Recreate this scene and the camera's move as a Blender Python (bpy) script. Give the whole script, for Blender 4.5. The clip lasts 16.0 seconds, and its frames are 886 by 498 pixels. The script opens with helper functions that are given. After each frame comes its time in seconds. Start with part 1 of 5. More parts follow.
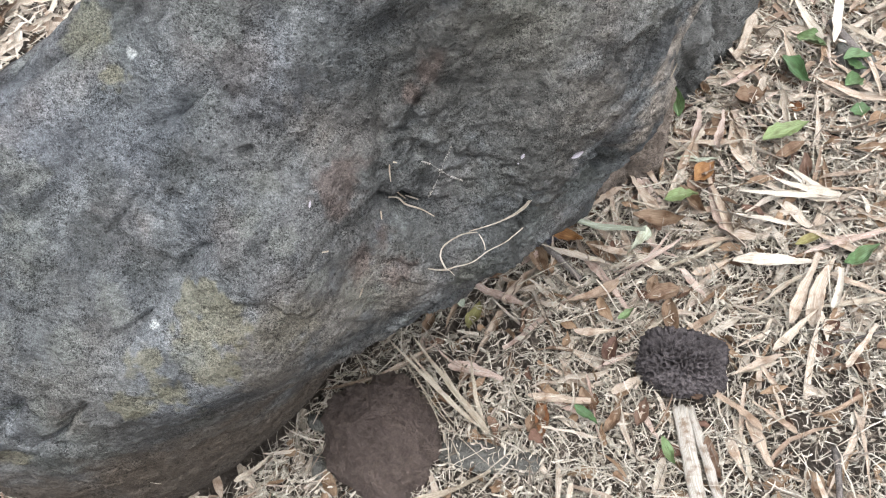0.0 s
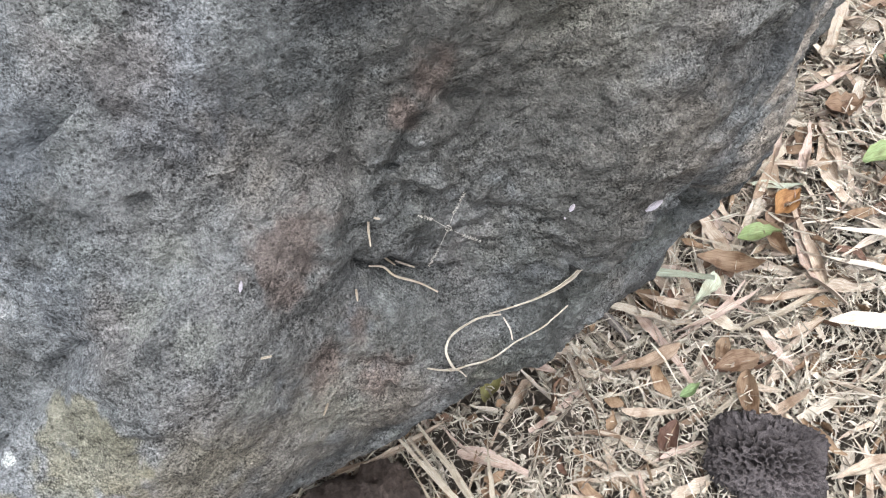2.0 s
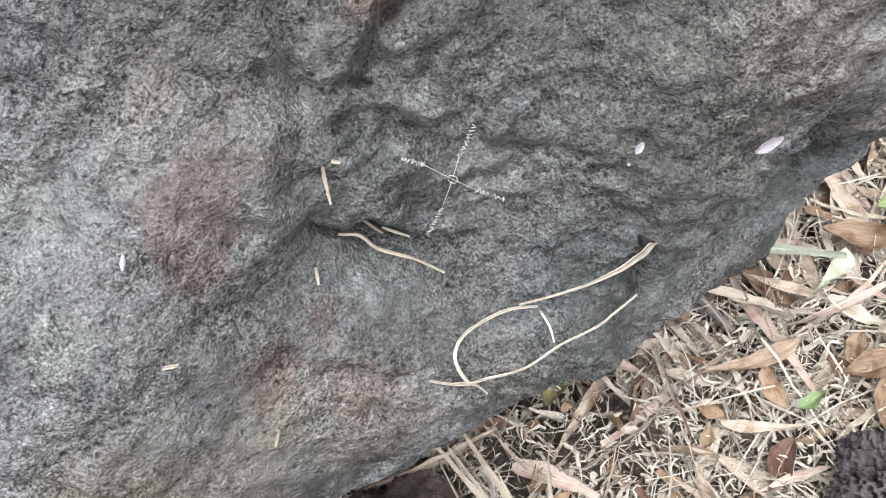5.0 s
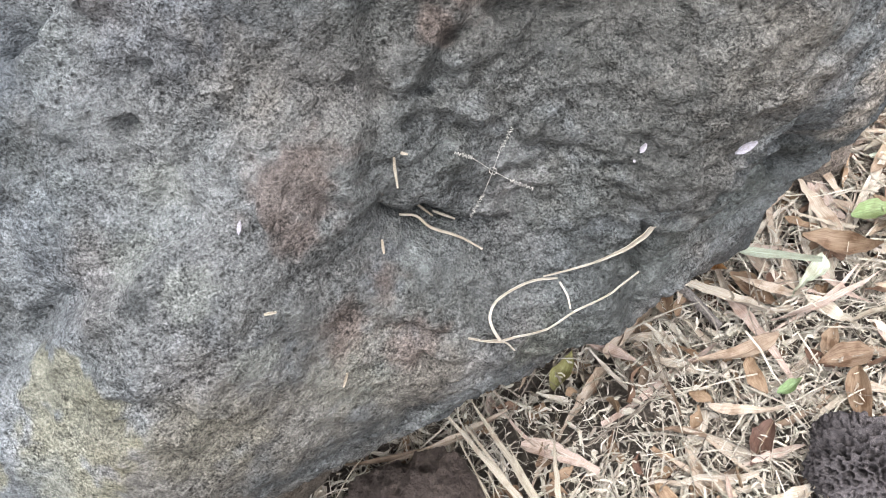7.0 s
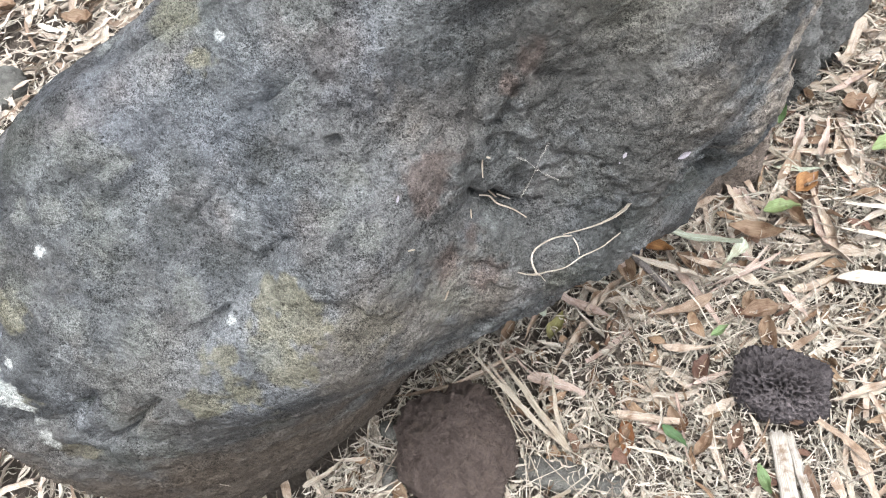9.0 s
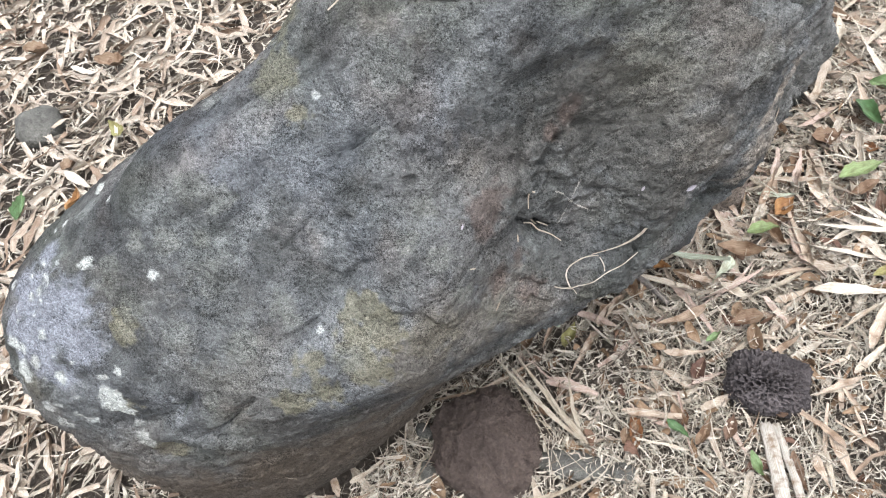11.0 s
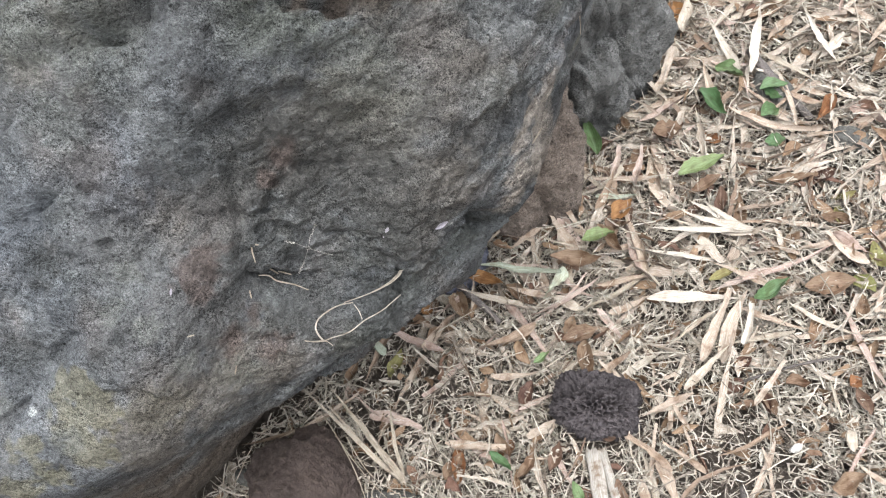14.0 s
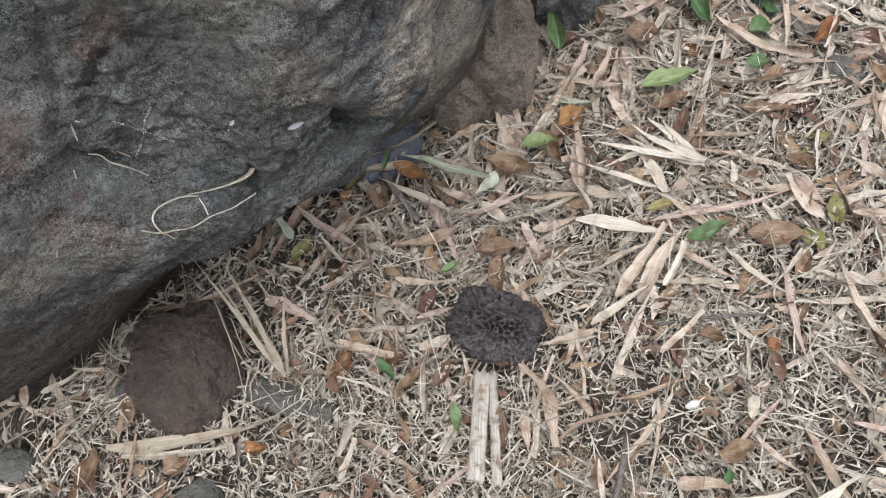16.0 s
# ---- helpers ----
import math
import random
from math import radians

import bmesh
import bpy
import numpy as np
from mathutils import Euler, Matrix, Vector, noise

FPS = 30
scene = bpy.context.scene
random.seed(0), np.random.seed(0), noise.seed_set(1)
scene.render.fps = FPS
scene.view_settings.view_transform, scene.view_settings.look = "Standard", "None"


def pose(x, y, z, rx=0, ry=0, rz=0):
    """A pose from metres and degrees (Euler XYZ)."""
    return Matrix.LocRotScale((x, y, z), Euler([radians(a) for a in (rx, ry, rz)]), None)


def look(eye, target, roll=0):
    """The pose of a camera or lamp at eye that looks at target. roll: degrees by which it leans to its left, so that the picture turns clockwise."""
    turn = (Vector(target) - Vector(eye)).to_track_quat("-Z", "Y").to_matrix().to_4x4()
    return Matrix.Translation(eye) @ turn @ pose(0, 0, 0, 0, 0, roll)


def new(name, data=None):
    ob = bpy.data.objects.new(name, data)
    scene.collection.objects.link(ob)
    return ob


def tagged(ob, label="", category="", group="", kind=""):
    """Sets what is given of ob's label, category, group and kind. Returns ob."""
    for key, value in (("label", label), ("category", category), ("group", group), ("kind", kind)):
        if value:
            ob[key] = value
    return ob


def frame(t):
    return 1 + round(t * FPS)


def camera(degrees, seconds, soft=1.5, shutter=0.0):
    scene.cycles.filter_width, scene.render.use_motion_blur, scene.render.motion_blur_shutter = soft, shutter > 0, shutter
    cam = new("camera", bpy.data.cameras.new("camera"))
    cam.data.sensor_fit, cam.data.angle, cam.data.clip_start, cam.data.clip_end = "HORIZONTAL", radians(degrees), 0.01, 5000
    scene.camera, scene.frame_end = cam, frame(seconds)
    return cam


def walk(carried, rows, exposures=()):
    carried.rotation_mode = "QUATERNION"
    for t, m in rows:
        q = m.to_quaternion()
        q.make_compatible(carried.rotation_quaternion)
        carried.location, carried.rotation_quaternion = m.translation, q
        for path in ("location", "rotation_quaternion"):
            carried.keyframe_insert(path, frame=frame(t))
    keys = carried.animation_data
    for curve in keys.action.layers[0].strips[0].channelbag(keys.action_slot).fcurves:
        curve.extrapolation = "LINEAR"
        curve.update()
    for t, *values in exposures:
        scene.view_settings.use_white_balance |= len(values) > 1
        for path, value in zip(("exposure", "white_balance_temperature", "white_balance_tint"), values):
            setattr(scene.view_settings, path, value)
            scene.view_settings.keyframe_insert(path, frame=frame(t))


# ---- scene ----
import itertools

from mathutils import kdtree

cam = camera(54.5, 16.0, soft=1.08)
# seconds, place in metres, turn in degrees
ROWS = [
    (0.0, 0.0215, 0.0094, 0.8255, 32.89, 8.41, 4.29),
    (0.5, -0.0081, 0.0501, 0.8003, 32.43, 8.34, 4.40),
    (1.0, -0.0198, 0.0898, 0.7666, 32.19, 8.21, 4.33),
    (1.5, -0.0084, 0.1340, 0.7240, 32.26, 8.22, 4.57),
    (2.0, -0.0079, 0.1601, 0.6819, 32.48, 8.81, 5.50),
    (2.5, -0.0104, 0.1866, 0.6415, 32.12, 10.00, 6.70),
    (3.0, -0.0102, 0.2057, 0.6087, 31.39, 12.06, 8.25),
    (3.5, -0.0095, 0.2195, 0.5815, 31.21, 12.74, 8.89),
    (3.7, -0.0063, 0.2262, 0.5717, 31.21, 12.96, 9.13),
    (5.8, -0.0000, 0.2286, 0.5649, 31.68, 14.65, 9.79),
    (6.0, -0.0038, 0.2218, 0.5722, 31.56, 14.64, 9.96),
    (6.5, 0.0018, 0.2063, 0.5890, 31.88, 14.23, 10.30),
    (7.0, 0.0016, 0.1784, 0.6153, 33.18, 13.42, 10.22),
    (7.5, 0.0082, 0.1459, 0.6576, 34.26, 12.15, 9.50),
    (8.0, 0.0018, 0.1098, 0.7103, 34.26, 11.23, 8.39),
    (8.5, -0.0034, 0.0696, 0.7547, 34.14, 11.09, 8.38),
    (9.0, -0.0024, 0.0221, 0.7951, 34.24, 10.93, 8.34),
    (9.2, -0.0069, 0.0019, 0.8154, 34.33, 10.73, 8.36),
    (11.3, -0.0400, -0.0500, 0.9074, 35.99, 9.55, 5.52),
    (11.5, -0.0325, -0.0480, 0.9141, 36.34, 9.83, 3.68),
    (12.0, -0.0084, -0.0393, 0.9179, 36.81, 10.27, 0.69),
    (12.5, 0.0344, -0.0163, 0.9154, 37.23, 10.05, 0.73),
    (12.7, 0.0489, -0.0011, 0.9254, 38.37, 10.34, 1.86),
    (13.0, 0.0693, 0.0204, 0.9351, 39.73, 9.80, 2.47),
    (13.2, 0.0889, 0.0305, 0.9226, 39.24, 9.65, 3.11),
    (13.5, 0.1102, 0.0371, 0.8836, 36.75, 10.40, 3.23),
    (14.0, 0.1298, 0.0492, 0.8466, 32.88, 10.65, 2.62),
    (14.5, 0.1521, 0.0545, 0.8194, 30.44, 10.70, 2.01),
    (15.0, 0.2097, 0.0769, 0.7924, 27.86, 10.73, 4.25),
    (15.5, 0.2605, 0.0987, 0.7952, 25.33, 10.03, 9.80),
    (16.0, 0.2397, 0.1365, 0.7871, 24.43, 9.20, 10.98),
]
walk(cam, [(t, pose(*row)) for t, *row in ROWS], exposures=[(0.0, 0.92), (3.5, 1.40), (6.5, 1.50), (9.0, 1.22), (11.5, 0.97), (13.0, 0.93), (14.5, 0.84), (16.0, 0.45)])

# ---- light: bright overcast sky ----
world = bpy.data.worlds.new("sky")
scene.world = world
world.use_nodes = True
sky_tree = world.node_tree
sky = sky_tree.nodes.new("ShaderNodeTexSky")
sky.sky_type, sky.sun_disc, sky.sun_elevation, sky.sun_rotation = "NISHITA", False, radians(76), radians(145)
sky.air_density, sky.dust_density, sky.ozone_density = 1.0, 6.0, 0.6
veil = sky_tree.nodes.new("ShaderNodeHueSaturation")
veil.inputs["Saturation"].default_value = 0.35
sky_tree.links.new(sky.outputs["Color"], veil.inputs["Color"])
sky_tree.links.new(veil.outputs["Color"], sky_tree.nodes["Background"].inputs["Color"])
sky_tree.nodes["Background"].inputs["Strength"].default_value = 0.15
sun = new("sun", bpy.data.lights.new("sun", "SUN"))
sun.data.energy, sun.data.angle, sun.data.color = 1.9, radians(95), (0.915, 0.985, 1.06)
sun.matrix_world = look((0.42, -0.42, 4.0), (0, 0, 0))


# ---- materials ----
class Nodes:
    """A material's node tree, with short ways to add to it."""

    def __init__(self, name):
        self.mat = bpy.data.materials.new(name)
        self.mat.use_nodes = True
        self.tree = self.mat.node_tree
        self.out = self.tree.nodes["Principled BSDF"]

    def add(self, kind, **inputs):
        n = self.tree.nodes.new(kind)
        for key, value in inputs.items():
            self.put(n.inputs[key.replace("_", " ")], value)
        return n

    def put(self, socket, value):
        if hasattr(value, "node"):
            self.tree.links.new(value, socket)
        elif isinstance(value, tuple) and len(value) == 3 and socket.type == "RGBA":
            socket.default_value = (*value, 1)
        else:
            socket.default_value = value

    def set(self, **inputs):
        for key, value in inputs.items():
            self.put(self.out.inputs[key.replace("_", " ")], value)

    def coords(self):
        return self.add("ShaderNodeTexCoord").outputs["Object"]

    def noise(self, at, scale, detail=4.0, rough=0.6):
        return self.add("ShaderNodeTexNoise", Vector=at, Scale=scale, Detail=detail, Roughness=rough).outputs["Fac"]

    def cells(self, at, scale):
        return self.add("ShaderNodeTexVoronoi", Vector=at, Scale=scale).outputs["Distance"]

    def span(self, value, a, b, c=0.0, d=1.0):
        n = self.add("ShaderNodeMapRange")
        for socket, v in zip(n.inputs, (value, a, b, c, d)):
            self.put(socket, v)
        return n.outputs[0]

    def mix(self, fac, a, b, blend="MIX"):
        n = self.tree.nodes.new("ShaderNodeMix")
        n.data_type, n.blend_type = "RGBA", blend
        self.put(n.inputs[0], fac), self.put(n.inputs[6], a), self.put(n.inputs[7], b)
        return n.outputs[2]

    def sum(self, a, b, how="ADD"):
        n = self.tree.nodes.new("ShaderNodeMath")
        n.operation = how
        self.put(n.inputs[0], a), self.put(n.inputs[1], b)
        return n.outputs[0]

    def bump(self, height, strength, distance):
        self.set(Normal=self.add("ShaderNodeBump", Height=height, Strength=strength, Distance=distance).outputs["Normal"])


def grainy_rock(name, tint=None, grain=1.0, contrast=1.0, relief=0.0011):
    """Weathered lava stone: the tint (or the mesh's own stains) broken up by pale crusty grains on a darker skin."""
    n = Nodes(name)
    at = n.coords()
    if tint is None:
        colour = n.add("ShaderNodeAttribute")
        colour.attribute_name = "stain"
        base = colour.outputs["Color"]
    else:
        base = n.mix(n.span(n.noise(at, 14, 5), 0.35, 0.65), tuple(0.66 * c for c in tint), tuple(1.28 * c for c in tint))
    warp = n.add("ShaderNodeTexNoise", Vector=at, Scale=260 / grain, Detail=2.0).outputs["Color"]
    bent = n.tree.nodes.new("ShaderNodeVectorMath")
    bent.operation = "MULTIPLY_ADD"
    n.put(bent.inputs[0], warp), n.put(bent.inputs[1], (0.0011 * grain,) * 3), n.put(bent.inputs[2], at)
    bent = bent.outputs[0]
    # crusts come and go over the stone: here grainy, there rubbed smooth
    crusty = n.span(n.noise(at, 26 / grain, 4, 0.6), 0.36, 0.62, 0.45, 1.15)
    fine = n.noise(bent, 980 / grain, 3, 0.7)
    small = n.noise(at, 280 / grain, 5, 0.7)
    mid = n.noise(at, 70 / grain, 5, 0.62)
    cell = n.add("ShaderNodeTexVoronoi", Vector=bent, Scale=820 / grain)
    tone = n.add("ShaderNodeSeparateColor", Color=cell.outputs["Color"]).outputs[0]
    grains = n.span(cell.outputs["Distance"], 0.18, 0.62, 1.0, 0.0)
    speck = n.sum(n.span(tone, 0.0, 1.0, -0.26, 0.34), n.sum(n.sum(grains, -0.4), 0.45, "MULTIPLY"))
    speck = n.sum(n.sum(speck, n.span(fine, 0.34, 0.66, -0.78, 0.78)), n.span(small, 0.32, 0.68, -0.36, 0.36))
    speck = n.sum(n.sum(n.sum(speck, crusty, "MULTIPLY"), 0.86 * contrast, "MULTIPLY"), n.span(mid, 0.34, 0.66, 1 - 0.27 * contrast, 1 + 0.27 * contrast))
    speck = n.sum(speck, 0.22, "MAXIMUM")
    grey = n.add("ShaderNodeCombineColor", Red=speck, Green=speck, Blue=speck).outputs[0]
    base = n.mix(1.0, base, grey, "MULTIPLY")
    holes = n.span(n.cells(bent, 150 / grain), 0.07, 0.20)
    base = n.mix(holes, n.mix(1.0, base, (0.45, 0.44, 0.43), "MULTIPLY"), base)
    n.set(Base_Color=base, Roughness=n.span(small, 0.3, 0.7, 0.98, 0.82), Specular_IOR_Level=0.22)
    height = n.sum(n.sum(grains, n.sum(crusty, 0.30, "MULTIPLY"), "MULTIPLY"), n.sum(fine, 0.9, "MULTIPLY"))
    height = n.sum(n.sum(height, n.sum(small, 2.9, "MULTIPLY")), n.sum(n.sum(mid, 8.0, "MULTIPLY"), n.sum(holes, 1.0, "MULTIPLY")))
    n.bump(height, 1.0, relief * grain)
    return n.mat


def earth(name, dark, light):
    n = Nodes(name)
    at = n.coords()
    big, small = n.noise(at, 22, 5), n.noise(at, 240, 4, 0.7)
    n.set(Base_Color=n.mix(n.sum(n.span(big, 0.35, 0.65, 0, 0.7), n.span(small, 0.4, 0.65, 0, 0.4)), dark, light), Roughness=0.95, Specular_IOR_Level=0.15)
    crumbs = n.sum(n.noise(at, 130, 6, 0.75), n.sum(n.noise(at, 480, 3, 0.7), 0.5, "MULTIPLY"))
    n.bump(n.sum(n.sum(small, n.sum(crumbs, 2.0, "MULTIPLY")), n.sum(big, 1.2, "MULTIPLY")), 1.0, 0.0055)
    return n.mat


def leafy(name, tones, gloss=0.6, island=False, veins=0.0, spots=0.35):
    """A leaf's skin: three tones, one of them per piece, with fibres along it and blotches."""
    n = Nodes(name)
    at = n.coords()
    if island:
        chance = n.add("ShaderNodeNewGeometry").outputs["Random Per Island"]
    else:
        chance = n.add("ShaderNodeObjectInfo").outputs["Random"]
    base = n.mix(n.span(chance, 0.0, 0.55), tones[0], tones[1])
    base = n.mix(n.span(chance, 0.55, 0.9), base, tones[2])
    along = n.add("ShaderNodeAttribute")
    along.attribute_name = "across"
    lines = n.add("ShaderNodeTexNoise", Vector=along.outputs["Vector"], Scale=7.0, Detail=3.0).outputs["Fac"]
    base = n.mix(n.span(lines, 0.36, 0.64, 0.0, 0.95), base, n.mix(1.0, base, (0.58, 0.51, 0.44), "MULTIPLY"))
    blotch = n.span(n.noise(at, 90, 5), 0.48, 0.66, 0.0, 1.4 * spots)
    base = n.mix(blotch, base, n.mix(1.0, base, (0.45, 0.34, 0.26), "MULTIPLY"))
    n.set(Base_Color=base, Roughness=gloss, Specular_IOR_Level=0.3)
    n.bump(n.sum(lines, n.noise(at, 260, 2)), 0.5, 0.0012)
    return n.mat


BOULDER = grainy_rock("boulder stone", contrast=0.9)
DARK_ROCK = grainy_rock("dark rock", (0.170, 0.172, 0.168), contrast=0.85)
BROWN_ROCK = grainy_rock("brown rock", (0.230, 0.190, 0.162), contrast=0.85)
GREY_STONE = grainy_rock("grey stone", (0.145, 0.143, 0.132), 0.6, 0.5)
PUMICE = grainy_rock("cinder stone", (0.072, 0.063, 0.065), 0.8, 0.8, 0.0004)
BLUE_STONE = grainy_rock("bluish stone", (0.155, 0.163, 0.21), 0.7, 0.5)
CLOD = earth("dried mud", (0.100, 0.079, 0.071), (0.205, 0.160, 0.142))
SOIL = earth("topsoil", (0.085, 0.070, 0.059), (0.185, 0.155, 0.132))
SKIN = {
    "green": leafy("green leaf", ((0.085, 0.165, 0.075), (0.14, 0.235, 0.115), (0.22, 0.30, 0.14)), 0.42),
    "pale green": leafy("silvery green blade", ((0.40, 0.46, 0.38), (0.46, 0.52, 0.44), (0.48, 0.53, 0.43)), 0.5),
    "yellow green": leafy("yellowing leaf", ((0.24, 0.24, 0.10), (0.32, 0.30, 0.14), (0.25, 0.27, 0.11)), 0.5),
    "white": leafy("bleached blade", ((0.60, 0.565, 0.50), (0.66, 0.63, 0.57), (0.56, 0.52, 0.455)), 0.55, spots=0.25),
    "tan": leafy("dry bamboo leaf", ((0.47, 0.40, 0.335), (0.58, 0.515, 0.445), (0.36, 0.28, 0.215)), 0.6, spots=0.5),
    "straw": leafy("straw", ((0.47, 0.43, 0.365), (0.55, 0.51, 0.44), (0.41, 0.37, 0.305)), 0.5),
    "pink": leafy("pinkish dry leaf", ((0.50, 0.405, 0.365), (0.57, 0.485, 0.445), (0.43, 0.34, 0.30)), 0.6, spots=0.4),
    "brown": leafy("brown dead leaf", ((0.20, 0.135, 0.092), (0.30, 0.225, 0.16), (0.14, 0.085, 0.068)), 0.6, spots=0.6),
    "orange": leafy("rusty dead leaf", ((0.34, 0.18, 0.08), (0.38, 0.22, 0.10), (0.28, 0.14, 0.07)), 0.55, spots=0.5),
}
CHAFF = leafy("grass chaff", ((0.47, 0.45, 0.395), (0.73, 0.71, 0.64), (0.23, 0.20, 0.172)), 0.65, True)
DEAD = leafy("dark dead leaf", ((0.23, 0.155, 0.100), (0.35, 0.255, 0.175), (0.17, 0.100, 0.075)), 0.6, True, spots=0.6)
LITTER = leafy("dry leaf litter", ((0.48, 0.43, 0.37), (0.64, 0.595, 0.53), (0.29, 0.22, 0.17)), 0.6, True)
BARK = grainy_rock("twig bark", (0.165, 0.145, 0.135), 0.5, 0.6)
CANE = leafy("grey cane", ((0.42, 0.405, 0.375), (0.46, 0.445, 0.415), (0.39, 0.375, 0.345)), 0.6, spots=0.7)
SILK = leafy("spider silk", ((0.60, 0.60, 0.57), (0.64, 0.64, 0.62), (0.60, 0.60, 0.57)), 0.5, spots=0.0)
PETAL = leafy("lilac petal", ((0.40, 0.39, 0.46), (0.45, 0.44, 0.51), (0.38, 0.38, 0.45)), 0.5, spots=0.1)


# ---- shapes ----
def chance_at(i, j, k, seed):
    """A fixed pseudo-random number from 0 to 1 for each corner of a lattice."""
    h = (i * 374761393 + j * 668265263 + k * 1440662683 + seed * 974634541) & 0xFFFFFFFF
    h = ((h ^ (h >> 13)) * 1274126177) & 0xFFFFFFFF
    h = ((h ^ (h >> 16)) * 2246822519) & 0xFFFFFFFF
    return ((h ^ (h >> 15)) & 0xFFFF) / 65535.0


def ripple(p, size, seed=0):
    """Smooth noise from -1 to 1 at rows of places, with lumps of that size."""
    q = np.asarray(p, float) / size
    c = np.floor(q).astype(np.int64)
    w = q - c
    w = w * w * (3 - 2 * w)
    total = 0
    for a in (0, 1):
        for b in (0, 1):
            for d in (0, 1):
                share = (w[:, 0] if a else 1 - w[:, 0]) * (w[:, 1] if b else 1 - w[:, 1]) * (w[:, 2] if d else 1 - w[:, 2])
                total = total + share * chance_at(c[:, 0] + a, c[:, 1] + b, c[:, 2] + d, seed)
    return 2 * total - 1


def layered(p, size, octaves, seed=0, keep=0.5):
    return sum(keep**k * ripple(p, size / 2**k, seed + k) for k in range(octaves))


def blocks(p, size, seed=0):
    """Broken blocks of about that size: the gap to the next block, and a chance number for each."""
    q = np.asarray(p, float) / size
    c = np.floor(q).astype(np.int64)
    first, second, chance = np.full(len(q), 9.0), np.full(len(q), 9.0), np.zeros(len(q))
    for a, b, d in itertools.product((-1, 0, 1), repeat=3):
        e = c + np.array((a, b, d))
        spot = e + np.stack([chance_at(e[:, 0], e[:, 1], e[:, 2], seed + k) for k in range(3)], 1)
        far = np.sqrt(((q - spot) ** 2).sum(1))
        closer = far < first
        second = np.where(closer, first, np.minimum(second, far))
        chance = np.where(closer, chance_at(e[:, 0], e[:, 1], e[:, 2], seed + 9), chance)
        first = np.where(closer, far, first)
    return second - first, chance


def ball(n):
    """A cube of n x n squares a side, blown up to a unit sphere: directions and faces."""
    a, b = np.meshgrid(np.arange(n + 1), np.arange(n + 1), indexing="ij")
    grids, quads, start = [], [], 0
    for axis in range(3):
        for far in (0, n):
            g = np.zeros((n + 1, n + 1, 3), np.int64)
            g[..., axis], g[..., (axis + 1) % 3], g[..., (axis + 2) % 3] = far, a, b
            i = start + np.arange((n + 1) ** 2).reshape(n + 1, n + 1)
            q = np.stack([i[:-1, :-1], i[1:, :-1], i[1:, 1:], i[:-1, 1:]], -1).reshape(-1, 4)
            grids.append(g.reshape(-1, 3))
            quads.append(q if far else q[:, ::-1])
            start += (n + 1) ** 2
    grids = np.concatenate(grids)
    key = (grids[:, 0] * (n + 1) + grids[:, 1]) * (n + 1) + grids[:, 2]
    _, first, back = np.unique(key, return_index=True, return_inverse=True)
    u = np.tan((grids[first] / n - 0.5) * math.pi / 2)
    return u / np.linalg.norm(u, axis=1)[:, None], back[np.concatenate(quads)]


def mesh_of(name, verts, faces, material, smooth=True):
    me = bpy.data.meshes.new(name)
    faces = np.asarray(faces)
    me.vertices.add(len(verts)), me.loops.add(faces.size), me.polygons.add(len(faces))
    me.vertices.foreach_set("co", np.asarray(verts, np.float32).ravel())
    me.loops.foreach_set("vertex_index", faces.astype(np.int32).ravel())
    me.polygons.foreach_set("loop_start", np.arange(0, faces.size, faces.shape[1], dtype=np.int32))
    me.polygons.foreach_set("use_smooth", np.full(len(faces), smooth))
    me.update(calc_edges=True)
    me.validate()
    me.materials.append(material)
    return me


def part(name, verts, faces, material, parent, label=""):
    ob = new(name, mesh_of(name, verts, faces, material))
    ob.parent = parent
    return tagged(ob, label)


# ---- the boulder ----
CORE = np.array((-0.16, 0.53, 0.25))
QUAD = (12.18, 18.76, 11.81, -10.65, -4.69, 1.09)
# turn, rise (degrees), tightness, metres: the large swellings and hollows of the boulder
SWELLINGS = [
    (108, 23, 3, 0.031),
    (-98, 10, 60, 0.027),
    (16, 81, 24, 0.061),
    (64, -39, 10, 0.075),
    (-25, 13, 24, 0.001),
    (-139, -36, 24, 0.067),
    (-95, 26, 60, 0.026),
    (-22, 29, 60, 0.024),
    (-73, 3, 60, 0.021),
    (-158, 3, 24, 0.122),
    (-118, 8, 24, 0.032),
    (-152, 36, 24, 0.024),
    (-11, 58, 60, 0.014),
    (-48, -4, 60, 0.022),
    (-23, -11, 60, 0.011),
    (116, -38, 3, 0.084),
    (114, 66, 24, 0.054),
    (65, 3, 10, 0.078),
    (-13, 9, 60, 0.024),
    (-141, 71, 24, 0.016),
    (-34, 33, 60, 0.017),
    (-2, 32, 60, 0.015),
    (73, 57, 10, 0.046),
    (-37, 17, 60, 0.008),
    (-4, 72, 24, 0.036),
]
